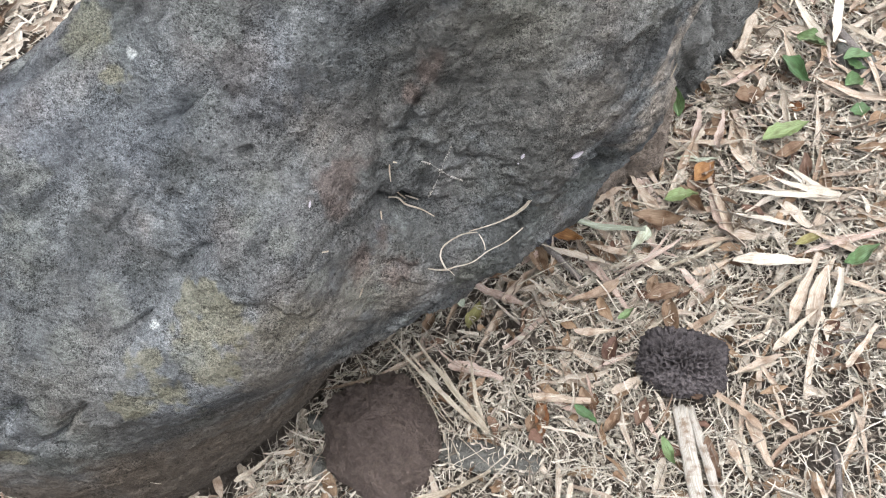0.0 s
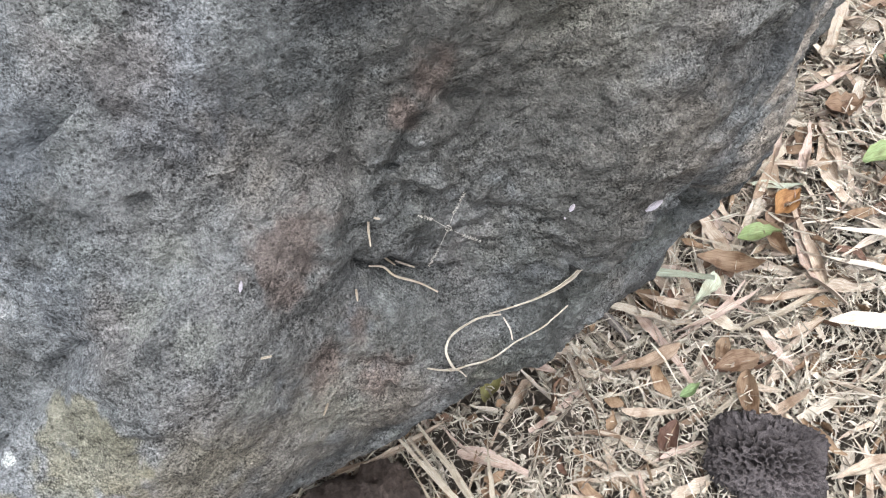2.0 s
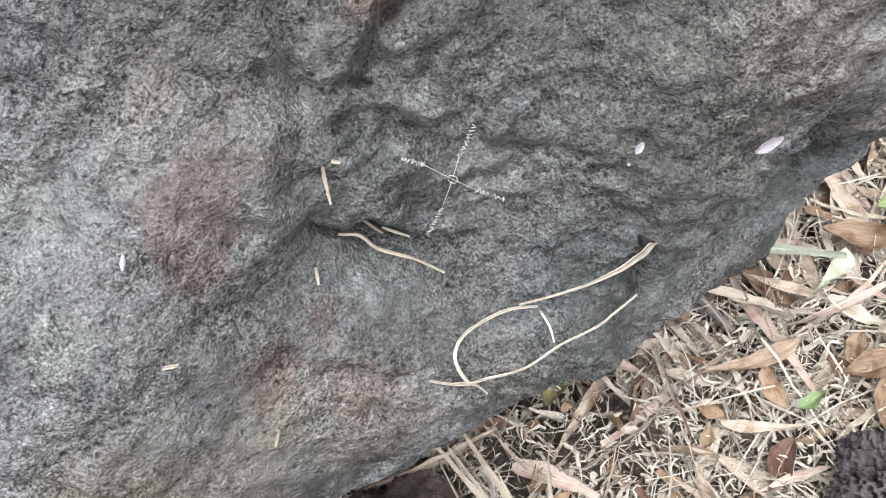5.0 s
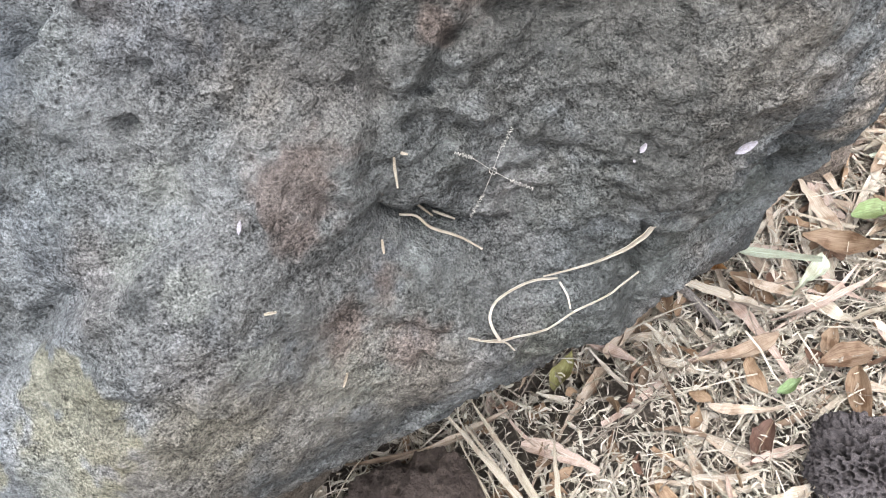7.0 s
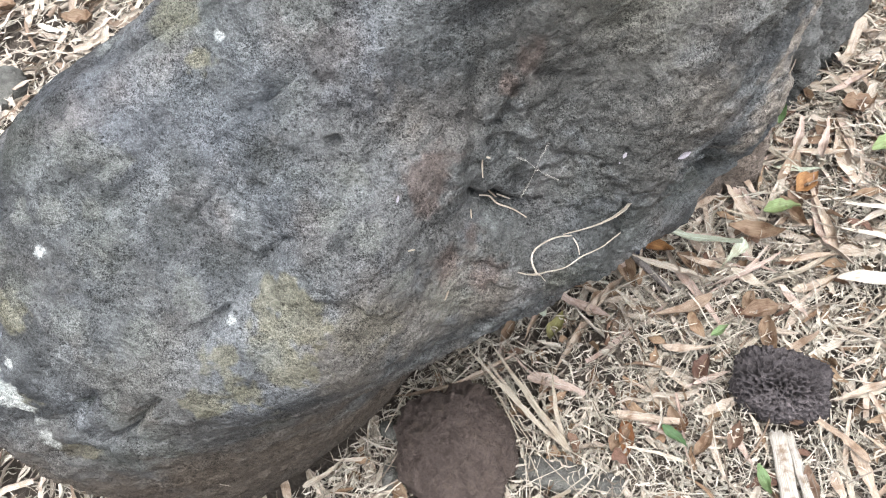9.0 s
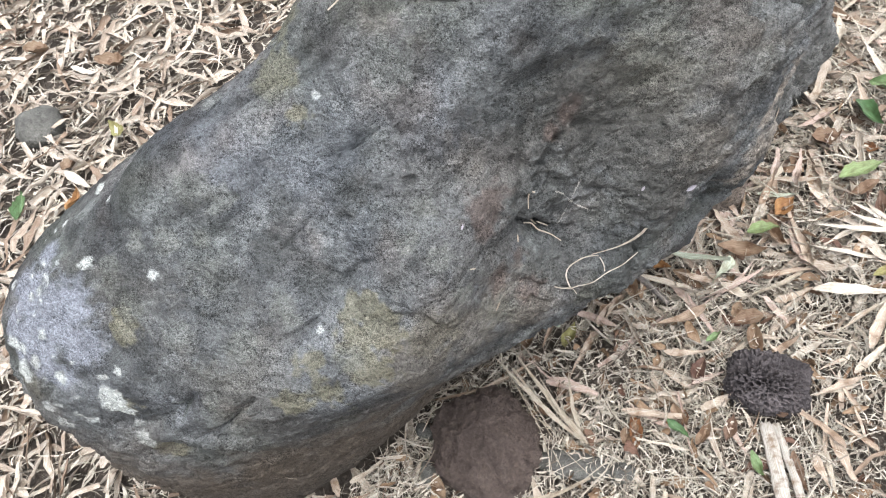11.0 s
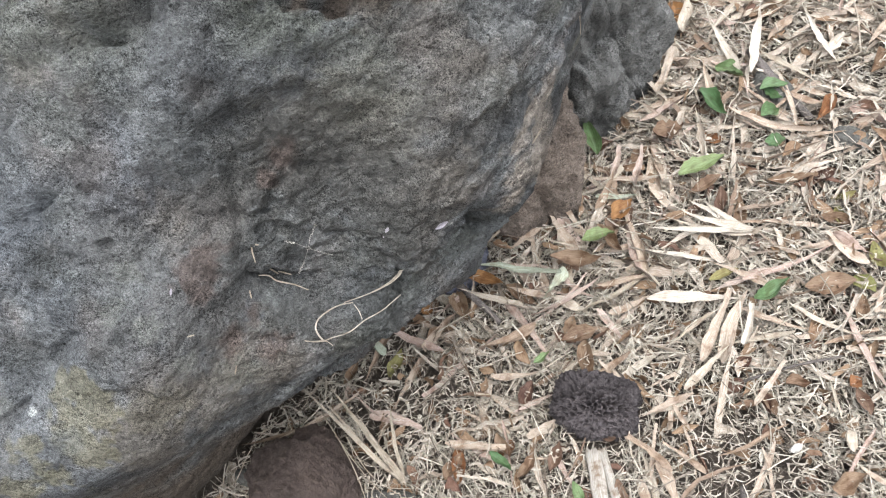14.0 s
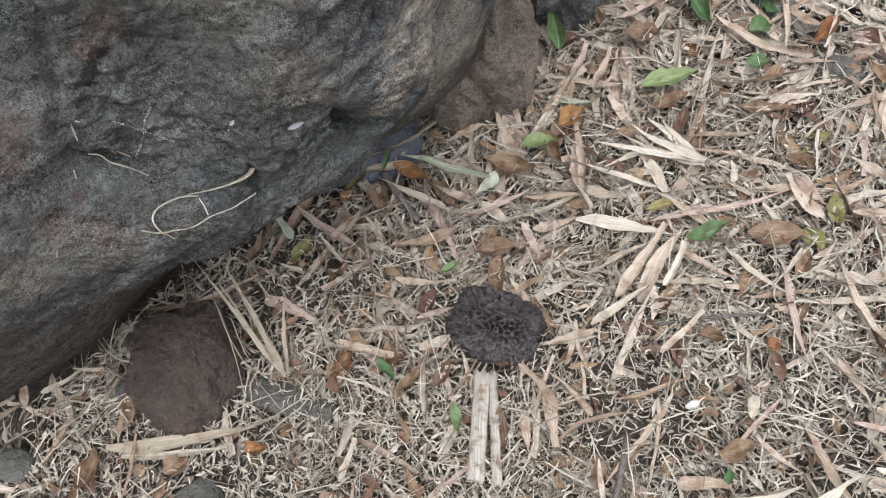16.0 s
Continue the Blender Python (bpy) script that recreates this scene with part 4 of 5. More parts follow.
lump("cinder_stone", (0.114, 0.389, 0.014), (0.044, 0.030, 0.029), 116, PUMICE, "porous black-brown cinder stone on dry grass", "stone", 0.20, 0.30, -8, 5, pores=0.0026, boxy=0.7)
lump("dirt_clod", (-0.184, 0.306, 0.008), (0.056, 0.066, 0.060), 84, CLOD, "rounded reddish-brown clod of dried mud", "clod", 0.11, 0.95, 20, 66)
for x, y, a, b, c, turn, seed in ((-0.246, 0.276, 0.010, 0.017, 0.016, 10, 1), (-0.256, 0.325, 0.010, 0.014, 0.012, 60, 2), (-0.090, 0.293, 0.046, 0.019, 0.011, -8, 3), (-0.038, 0.286, 0.017, 0.012, 0.012, 10, 4),
                                 (-0.339, 0.185, 0.026, 0.020, 0.014, 0, 5), (-0.138, 0.183, 0.030, 0.024, 0.015, 40, 6), (0.419, 0.711, 0.030, 0.020, 0.018, -15, 7), (-0.959, 0.824, 0.046, 0.040, 0.030, 30, 8), (0.350, 0.800, 0.040, 0.022, 0.016, -60, 9)):
    lump("stone", (x, y, 0.000), (a * 0.9, b * 0.9, c), 30, GREY_STONE, "smooth grey stone half sunk in the litter", "stone", 0.11, 0.3, turn, 70 + seed, group="small stones", flat=0.15)


# ---- leaves ----
dice = random.Random(7)


def blade(length, width, fold=0.2, curl=0.3, sway=0.1, taper=0.55, twist=0.0, stations=9, rows=7):
    """A leaf lying along x: points, faces and how far across each point lies."""
    s = np.linspace(0, 1, stations)
    if taper > 0.7:
        outline = np.sin(math.pi * np.clip(s, 0.02, 0.985) ** taper) ** 0.95
    else:
        outline = np.minimum(1, (s + 0.03) / dice.uniform(0.1, 0.3)) ** 0.7 * (1 - s ** dice.uniform(1.3, 3.0))
        if dice.random() < 0.3:
            outline = np.maximum(outline, dice.uniform(0.3, 0.8) * (s > 0.5))
    outline[0] = max(outline[0], 0.12)
    outline = outline * (1 + 0.09 * np.array([dice.uniform(-1, 1) for _ in s]))
    k = np.linspace(-1, 1, rows)
    S, K = np.meshgrid(s, k, indexing="ij")
    half = 0.5 * width * outline[:, None] * K
    roll = twist * (S - 0.5)
    kinks = np.cumsum([dice.uniform(-1, 1) for _ in s])
    kinks -= np.linspace(0, 1, stations) * kinks[-1]
    lift = fold * np.abs(half) + 0.05 * width * np.sin(7.0 * K + dice.uniform(0, 6)) * outline[:, None]
    lift = lift + 0.10 * width * np.array([dice.uniform(-1, 1) for _ in s])[:, None] * np.abs(K)
    x = length * S
    y = half * np.cos(roll) - lift * np.sin(roll) + sway * length * (S * S - 0.4 * S)
    z = half * np.sin(roll) + lift * np.cos(roll) + curl * length * (S - 0.5) ** 2 + min(0.010 * length, 0.0012) * kinks[:, None]
    y = y + min(0.012 * length, 0.0011) * kinks[::-1, None]
    i = np.arange(stations * rows).reshape(stations, rows)
    faces = np.stack([i[:-1, :-1], i[1:, :-1], i[1:, 1:], i[:-1, 1:]], -1).reshape(-1, 4)
    return np.stack([x, y, z - z.min()], -1).reshape(-1, 3), faces, np.stack([0.6 * S, K * 2, 0 * S], -1).reshape(-1, 3)


def lay_across(me, across):
    me.attributes.new("across", "FLOAT_VECTOR", "POINT").data.foreach_set("vector", np.asarray(across, np.float32).ravel())


LOOKS = {
    "green": ("leaf", "fresh green leaf lying on dry litter", "leaf", "green leaves"),
    "pale green": ("bamboo_leaf", "silvery green bamboo blade on dry litter", "leaf", "silvery bamboo blades"),
    "yellow green": ("leaf", "yellowing green leaf on dry litter", "leaf", "yellowing leaves"),
    "white": ("bamboo_leaf", "bleached white bamboo blade on the litter", "leaf", "bleached bamboo blades"),
    "tan": ("bamboo_leaf", "long dry tan bamboo leaf on the ground", "leaf", "dry bamboo leaves"),
    "straw": ("straw", "dry yellow straw blade lying on the litter", "straw", "straw blades"),
    "pink": ("bamboo_leaf", "pinkish dry bamboo leaf on the ground", "leaf", "dry bamboo leaves"),
    "brown": ("leaf", "curled brown dead leaf on the litter", "leaf", "brown dead leaves"),
    "orange": ("leaf", "rusty orange dead leaf on the litter", "leaf", "brown dead leaves"),
}
BROAD = ("green", "yellow green", "brown", "orange")


def leaf(kind, x, y, turn, length, width, lift=0, z=None):
    name, label, category, group = LOOKS[kind]
    broad = kind in BROAD
    v, f, across = blade(length, width, dice.uniform(0.5, 1.7) if broad else dice.choice((0.1, 0.2, 0.4, 0.8)), dice.uniform(0.2, 1.4) if broad else dice.uniform(0.0, 0.45), dice.uniform(-0.2, 0.2), dice.uniform(0.72, 0.9) if broad else dice.uniform(0.5, 0.69), dice.uniform(-1.3, 1.3) if broad else dice.uniform(-2.4, 2.4), 11 if broad else 12)
    me = mesh_of(name, v, f, SKIN[kind])
    lay_across(me, across)
    ob = tagged(new(name, me), label, category, group)
    ob.matrix_world = pose(x, y, (dice.uniform(0.002, 0.012) if kind in ("brown", "orange") else dice.uniform(0.012, 0.021) if kind in ("white", "pale green", "green") else dice.uniform(0.004, 0.016)) if z is None else z, dice.uniform(-10, 10), -lift + dice.uniform(-4, 2), turn)
    if broad and length > 0.03:
        rib = blade(length * 0.96, width * 0.05, 0.0, 0.0, 0.0, 0.5, 0.0, 11, 3)
        spine = v.reshape(11, 7, 3)[:, 3]
        r = rib[0].reshape(11, 3, 3) * (0, 1, 0) + spine[:, None] + (0, 0, 0.0006)
        r = np.concatenate([r, r - (0, 0, 0.0012)]).reshape(-1, 3)
        rf = np.concatenate([rib[1], rib[1][:, ::-1] + 33])
        m = part("midrib", r, rf, SKIN[kind], ob)
        lay_across(m.data, np.zeros((len(r), 3)))
    return ob


leaf("green", 0.224, 0.665, 21, 0.058, 0.023)
leaf("green", 0.110, 0.585, 15, 0.037, 0.018)
leaf("green", 0.282, 0.492, 33, 0.044, 0.016)
leaf("green", 0.261, 0.793, -56, 0.051, 0.021)
leaf("green", 0.285, 0.833, -31, 0.036, 0.018)
leaf("green", 0.332, 0.787, 17, 0.034, 0.019)
leaf("green", 0.326, 0.746, 22, 0.023, 0.021)
leaf("green", 0.325, 0.707, 1, 0.023, 0.018)
leaf("green", 0.009, 0.340, -41, 0.030, 0.010)
leaf("green", 0.091, 0.307, -69, 0.028, 0.011)
leaf("green", 0.333, 0.288, -83, 0.013, 0.009)
leaf("green", 0.054, 0.434, 31, 0.021, 0.009)
leaf("green", 0.336, 0.793, -57, 0.029, 0.016)
leaf("green", 0.131, 0.710, 108, 0.048, 0.018, lift=50)
leaf("pale green", -0.011, 0.555, -5, 0.099, 0.010)
leaf("pale green", 0.089, 0.550, -116, 0.043, 0.016)
leaf("pale green", 0.128, 0.647, -1, 0.049, 0.012)
leaf("yellow green", -0.102, 0.427, 79, 0.035, 0.015)
leaf("yellow green", 0.242, 0.528, 26, 0.034, 0.011)
leaf("yellow green", 0.389, 0.528, -53, 0.027, 0.018)
leaf("yellow green", 0.412, 0.563, -76, 0.032, 0.017)
leaf("white", 0.292, 0.580, 136, 0.079, 0.010)
leaf("white", 0.292, 0.580, 156, 0.093, 0.011)
leaf("white", 0.292, 0.580, 165, 0.100, 0.009)
leaf("white", 0.292, 0.580, 169, 0.109, 0.008)
leaf("white", 0.292, 0.581, 133, 0.065, 0.009)
leaf("white", 0.310, 0.815, 102, 0.113, 0.011)
leaf("white", 0.324, 0.814, 74, 0.114, 0.013)
leaf("white", 0.395, 1.035, 61, 0.167, 0.027)
leaf("white", 0.422, 0.815, 99, 0.103, 0.010)
leaf("white", 0.442, 0.870, -129, 0.056, 0.015)
leaf("white", 0.252, 0.894, 77, 0.075, 0.017)
leaf("tan", 0.204, 0.654, 106, 0.060, 0.017)
leaf("tan", 0.126, 0.628, 60, 0.061, 0.013)
leaf("tan", 0.103, 0.573, 113, 0.070, 0.013)
leaf("tan", 0.072, 0.522, 109, 0.089, 0.010)
leaf("tan", 0.181, 0.545, 102, 0.084, 0.010)
leaf("tan", 0.123, 0.531, 6, 0.075, 0.008)
leaf("tan", 0.223, 0.432, 63, 0.087, 0.012)
leaf("tan", 0.257, 0.424, 58, 0.067, 0.009)
leaf("tan", 0.009, 0.424, -4, 0.050, 0.008)
leaf("tan", 0.028, 0.362, 150, 0.058, 0.010)
leaf("tan", 0.212, 0.396, -164, 0.056, 0.009)
leaf("tan", 0.331, 0.253, 26, 0.058, 0.013)
leaf("tan", 0.134, 0.497, 20, 0.051, 0.010)
leaf("tan", 0.120, 0.591, 72, 0.071, 0.010)
leaf("tan", 0.177, 0.582, -179, 0.049, 0.009)
leaf("tan", 0.403, 0.535, 134, 0.053, 0.014)
leaf("tan", 0.396, 0.757, 143, 0.063, 0.010)
leaf("tan", 0.120, 0.439, -41, 0.050, 0.007)
leaf("tan", 0.183, 0.318, 130, 0.053, 0.009)
leaf("tan", 0.152, 0.314, -71, 0.040, 0.012)
leaf("tan", 0.214, 0.317, 134, 0.048, 0.007)
leaf("tan", 0.283, 0.348, -119, 0.107, 0.007)
leaf("tan", 0.268, 0.383, 55, 0.056, 0.007)
leaf("tan", -0.062, 0.449, -126, 0.062, 0.013)
leaf("tan", -0.030, 0.502, -137, 0.057, 0.012)
leaf("tan", 0.056, 0.482, -149, 0.070, 0.012)
leaf("straw", 0.203, 0.402, 45, 0.068, 0.010)
leaf("straw", 0.161, 0.376, 20, 0.053, 0.008)
leaf("straw", 0.115, 0.465, -126, 0.061, 0.006)
leaf("pink", -0.122, 0.384, -10, 0.060, 0.014)
leaf("pink", 0.148, 0.671, 72, 0.051, 0.012)
leaf("pink", 0.234, 0.781, -149, 0.057, 0.010)
leaf("pink", 0.122, 0.501, -52, 0.045, 0.010)
leaf("brown", 0.200, 0.730, 6, 0.037, 0.030)
leaf("brown", 0.075, 0.564, -5, 0.056, 0.021)
leaf("brown", 0.137, 0.599, 38, 0.044, 0.024)
leaf("brown", 0.325, 0.564, 52, 0.028, 0.013)
leaf("brown", 0.256, 0.427, 42, 0.022, 0.012)
leaf("brown", 0.274, 0.400, -64, 0.027, 0.009)
leaf("brown", 0.301, 0.405, 7, 0.023, 0.015)
leaf("brown", 0.324, 0.302, 16, 0.034, 0.019)
leaf("brown", 0.224, 0.282, -74, 0.030, 0.013)
leaf("brown", 0.017, 0.359, -68, 0.029, 0.011)
leaf("brown", -0.037, 0.314, 67, 0.036, 0.014)
leaf("brown", -0.108, 0.369, 63, 0.034, 0.013)
leaf("brown", 0.175, 0.695, 52, 0.034, 0.023)
leaf("brown", 0.124, 0.722, 27, 0.031, 0.019)
leaf("brown", 0.017, 0.618, -47, 0.029, 0.017)
leaf("brown", 0.086, 0.468, 74, 0.035, 0.013)
leaf("brown", -0.066, 0.464, 57, 0.032, 0.010)
leaf("brown", 0.231, 0.613, 57, 0.026, 0.013)
leaf("brown", 0.382, 0.475, 59, 0.029, 0.014)
leaf("brown", 0.366, 0.645, 45, 0.040, 0.020)
leaf("brown", 0.039, 0.312, 64, 0.038, 0.012)
leaf("brown", 0.133, 0.355, 163, 0.023, 0.011)
leaf("orange", 0.026, 0.341, 80, 0.018, 0.011)
leaf("orange", -0.072, 0.507, 51, 0.019, 0.014)
leaf("orange", -0.024, 0.311, 92, 0.040, 0.014)
leaf("straw", -0.237, 0.216, 13, 0.175, 0.014)
leaf("straw", -0.223, 0.210, 13, 0.162, 0.009)
leaf("straw", -0.330, 0.257, 39, 0.056, 0.006)
leaf("straw", -0.049, 0.553, 36, 0.093, 0.008)
leaf("straw", -0.040, 0.622, -77, 0.078, 0.006)
leaf("straw", -0.077, 0.310, 140, 0.148, 0.005, lift=14)
leaf("straw", -0.077, 0.310, 129, 0.132, 0.007, lift=14)
leaf("straw", -0.078, 0.310, 106, 0.101, 0.005, lift=14)
leaf("straw", -0.077, 0.313, 143, 0.111, 0.005, lift=14)
leaf("straw", -0.079, 0.309, 126, 0.093, 0.004, lift=14)
leaf("yellow green", -0.789, 0.779, 132, 0.044, 0.021)
leaf("yellow green", -0.813, 1.163, 17, 0.051, 0.016)
leaf("yellow green", -0.630, 1.114, 37, 0.025, 0.021)
leaf("yellow green", -0.676, 1.247, 54, 0.030, 0.023)
leaf("green", -0.900, 0.618, 104, 0.054, 0.022)
leaf("green", -0.871, 1.446, 27, 0.036, 0.031)
leaf("yellow green", -0.815, 1.169, 13, 0.058, 0.011)
leaf("brown", -0.923, 1.174, 27, 0.092, 0.058)
leaf("brown", -0.909, 1.130, 56, 0.090, 0.052)
leaf("brown", -0.892, 0.946, 2, 0.057, 0.029)
leaf("brown", -0.871, 0.719, 54, 0.027, 0.023)
leaf("orange", -0.825, 0.637, 87, 0.042, 0.015)
leaf("brown", -1.048, 0.986, 4, 0.049, 0.024)
leaf("white", -0.857, 0.707, -27, 0.065, 0.015)
leaf("white", -0.935, 0.936, -18, 0.056, 0.015)
leaf("pale green", -0.109, 0.453, 134, 0.047, 0.010, lift=25)
leaf("brown", -0.149, 0.418, 78, 0.040, 0.012)
leaf("green", -0.030, 0.540, 75, 0.031, 0.007, lift=20)
leaf("tan", -0.038, 0.353, -10, 0.063, 0.010)
leaf("tan", 0.246, 0.430, 74, 0.088, 0.017)
leaf("white", 0.266, 0.447, 67, 0.048, 0.009)
leaf("straw", 0.317, 0.494, -36, 0.077, 0.008)
leaf("pink", 0.174, 0.541, 102, 0.100, 0.013)
leaf("pink", 0.083, 0.635, -63, 0.063, 0.015)
leaf("tan", 0.147, 0.595, 88, 0.100, 0.016)
leaf("orange", 0.145, 0.613, 47, 0.035, 0.021)
leaf("tan", 0.336, 0.559, 9, 0.070, 0.013)
leaf("pink", 0.376, 0.575, -41, 0.045, 0.016)
leaf("brown", 0.337, 0.514, 1, 0.052, 0.026)
leaf("brown", 0.399, 0.650, -68, 0.057, 0.015)
leaf("tan", 0.293, 0.269, 14, 0.044, 0.013)
leaf("tan", 0.391, 0.338, -59, 0.091, 0.012)
leaf("white", 0.374, 0.246, 41, 0.079, 0.013)
leaf("white", 0.328, 0.254, 18, 0.071, 0.011)
leaf("brown", -0.019, 0.201, 41, 0.018, 0.014)
leaf("brown", -0.249, 0.174, 84, 0.040, 0.021)
leaf("orange", -0.097, 0.233, 34, 0.023, 0.013)
leaf("brown", -0.172, 0.201, 45, 0.027, 0.020)
leaf("tan", 0.173, 0.333, -77, 0.051, 0.014)
leaf("straw", 0.159, 0.337, -77, 0.065, 0.008)
leaf("brown", 0.130, 0.311, -71, 0.043, 0.012)
leaf("orange", 0.361, 0.404, 34, 0.014, 0.014)
leaf("brown", 0.287, 0.374, 105, 0.028, 0.012)
leaf("orange", 0.008, 0.334, 51, 0.022, 0.012)
leaf("brown", 0.068, 0.321, 68, 0.032, 0.014)


def on_boulder(x, y, z=0.02, slack=0.0):
    d = np.array((x, y, z)) - CORE
    far = np.linalg.norm(d)
    return far < boulder_radius(d[None] / far)[0] + slack


def blocked(x, y):
    """Under a rock, a clod or a stone, where nothing fell."""
    for cx, cy, size in ((0.118, 0.388, 0.045), (-0.186, 0.306, 0.055), (0.03, 0.69, 0.06), (0.095, 0.85, 0.11), (0.15, 1.045, 0.11), (-1.19, 1.49, 0.24)):
        if math.hypot(x - cx, y - cy) < size:
            return True
    return on_boulder(x, y)


# dry leaves scattered by the wind, thickest beyond the cinder stone and behind the boulder
count = 0
while count < 420:
    x, y = dice.uniform(-0.35, 0.62), dice.uniform(0.12, 1.15)
    if dice.random() > 0.25 + 0.9 * min(1, max(0, y - 0.3) / 0.35) or blocked(x, y):
        continue
    kind = dice.choices(("tan", "pink", "straw", "white", "brown", "orange", "yellow green"), (46, 22, 10, 8, 13, 2, 1))[0]
    broad = kind in BROAD
    size = dice.uniform(0.022, 0.045) if broad else dice.choice((dice.uniform(0.03, 0.06), dice.uniform(0.05, 0.12)))
    wide = size * dice.uniform(0.3, 0.5) if broad else dice.uniform(0.003, 0.009)
    if y > 0.45 and dice.random() < 0.6:
        size, wide = (dice.uniform(0.035, 0.06), dice.uniform(0.012, 0.022)) if broad else (dice.uniform(0.05, 0.11), dice.uniform(0.007, 0.0145))
        leaf(kind, x, y, dice.uniform(0, 360), size, wide, z=dice.uniform(0.002, 0.012) if broad else dice.uniform(0.000, 0.014))
    else:
        leaf(kind, x, y, dice.uniform(0, 360), size, wide)
    count += 1


# ---- litter that nobody could count ----
def strewn(name, n, spots, lengths, widths, height, material, label, category, seed, taper=0.7, curve=1.2, rows=2, stations=5, fold=0.3, crinkle=0.25):
    """Bent blades strewn at random places, joined in one mesh."""
    rng = np.random.RandomState(seed)
    xy = spots(rng, n)
    n = len(xy)
    L = rng.uniform(*lengths, n) * rng.uniform(0.6, 1.0, n)
    W = rng.uniform(*widths, n)
    head, bend = rng.uniform(0, 2 * math.pi, n), rng.normal(0, curve, n)
    tip, arch, roll = rng.normal(0, 0.28, n), rng.uniform(-0.25, 0.4, n), rng.normal(0, 1.0, n)
    s = np.linspace(-0.5, 0.5, stations)
    ang = head[:, None] + bend[:, None] * s + np.cumsum(rng.normal(0, crinkle, (n, stations)), 1)
    step = L[:, None] / (stations - 1)
    cx = np.cumsum(np.cos(ang) * step, 1)
    cy = np.cumsum(np.sin(ang) * step, 1)
    cx, cy = cx - cx.mean(1, keepdims=True) + xy[:, :1], cy - cy.mean(1, keepdims=True) + xy[:, 1:]
    outline = np.clip(np.cos(math.pi * np.clip(s + rng.uniform(-0.25, 0.25, (n, 1)), -0.5, 0.5) * 0.95), 0.1, 1) ** taper * rng.uniform(0.65, 1.25, (n, stations))
    k = np.linspace(-1, 1, rows)
    half = 0.5 * W[:, None, None] * outline[:, :, None] * k
    lift = fold * np.abs(half)
    cr, sr = np.cos(roll)[:, None, None], np.sin(roll)[:, None, None]
    side, up = half * cr - lift * sr, half * sr + lift * cr
    base = soil_height(xy[:, 0], xy[:, 1]) + rng.uniform(0.002, height, n)
    z = base[:, None] + L[:, None] * (tip[:, None] * s + arch[:, None] * (0.25 - s * s) + rng.normal(0, 0.05, (n, stations))) * 0.6
    px = cx[..., None] - np.sin(ang)[..., None] * side
    py = cy[..., None] + np.cos(ang)[..., None] * side
    floor = soil_height(xy[:, 0], xy[:, 1])[:, None, None]
    pz = np.maximum(z[..., None] + up, floor + 0.001)
    v = np.stack([px, py, pz], -1).reshape(-1, 3)
    i = np.arange(stations * rows).reshape(stations, rows)
    f = np.stack([i[:-1, :-1], i[1:, :-1], i[1:, 1:], i[:-1, 1:]], -1).reshape(-1, 4)
    f = (f[None] + (np.arange(n) * stations * rows)[:, None, None]).reshape(-1, 4)
    me = mesh_of(name, v, f, material)
    across = np.broadcast_to(np.stack([np.broadcast_to(s[:, None], (stations, rows)), np.broadcast_to(2 * k, (stations, rows)), np.zeros((stations, rows))], -1), (n, stations, rows, 3)).reshape(-1, 3) + np.repeat(rng.uniform(0, 50, (n, 3)), stations * rows, axis=0)
    lay_across(me, across)
    return tagged(new(name, me), label, category, kind="stuff")


def clear(xy, slack=0.0):
    d = np.c_[xy, np.full(len(xy), 0.02)] - CORE
    far = np.linalg.norm(d, axis=1)
    keep = far > boulder_radius(d / far[:, None]) - slack
    for cx, cy, size in ((0.118, 0.388, 0.04), (-0.186, 0.306, 0.056), (-0.040, 0.562, 0.034), (0.03, 0.69, 0.06), (0.095, 0.85, 0.11), (0.15, 1.045, 0.11), (-1.19, 1.49, 0.24)):
        keep &= np.hypot(xy[:, 0] - cx, xy[:, 1] - cy) > size
    return xy[keep]


def patchy(xy, rng, size, bare, seed):
    """Leaves thin places, where the soil shows."""
    p = np.c_[xy, np.zeros(len(xy))]
    keep = np.clip(1.0 - bare * np.clip(layered(p, size, 2, seed) - 0.1, 0, 1) * 1.3, 0.5, 1)
    for cx, cy, wide in ((-0.125, 0.385, 0.03), (-0.091, 0.405, 0.024), (-0.055, 0.423, 0.020), (-0.130, 0.330, 0.026)):
        keep = np.minimum(keep, 0.18 + np.hypot(xy[:, 0] - cx, xy[:, 1] - cy) / wide * 0.5)
    return xy[rng.uniform(0, 1, len(xy)) < keep]


def in_front(rng, n):
    xy = np.c_[rng.uniform(-0.5, 0.75, n), rng.uniform(-0.02, 1.45, n)]
    xy = xy[(xy[:, 0] > -0.33 + 0.4 * np.clip(xy[:, 1] - 0.55, 0, 9))]
    return patchy(clear(xy), rng, 0.09, 0.55, 201)


def behind(rng, n):
    xy = np.c_[rng.uniform(-1.5, 0.3, n), rng.uniform(0.04, 2.3, n)]
    xy = xy[xy[:, 0] < -0.33 + 0.4 * np.clip(xy[:, 1] - 0.55, 0, 9)]
    return clear(xy)


def around(rng, n):
    """Thinner and thinner away from the boulder."""
    xy = np.c_[rng.normal(-0.4, 1.25, n), rng.normal(1.0, 1.25, n)]
    inside = (xy[:, 0] > -1.45) & (xy[:, 0] < 0.7) & (xy[:, 1] > 0.05) & ((xy[:, 1] < 1.4) | ((xy[:, 0] < -0.35) & (xy[:, 1] < 2.25)))
    return clear(xy[~inside])


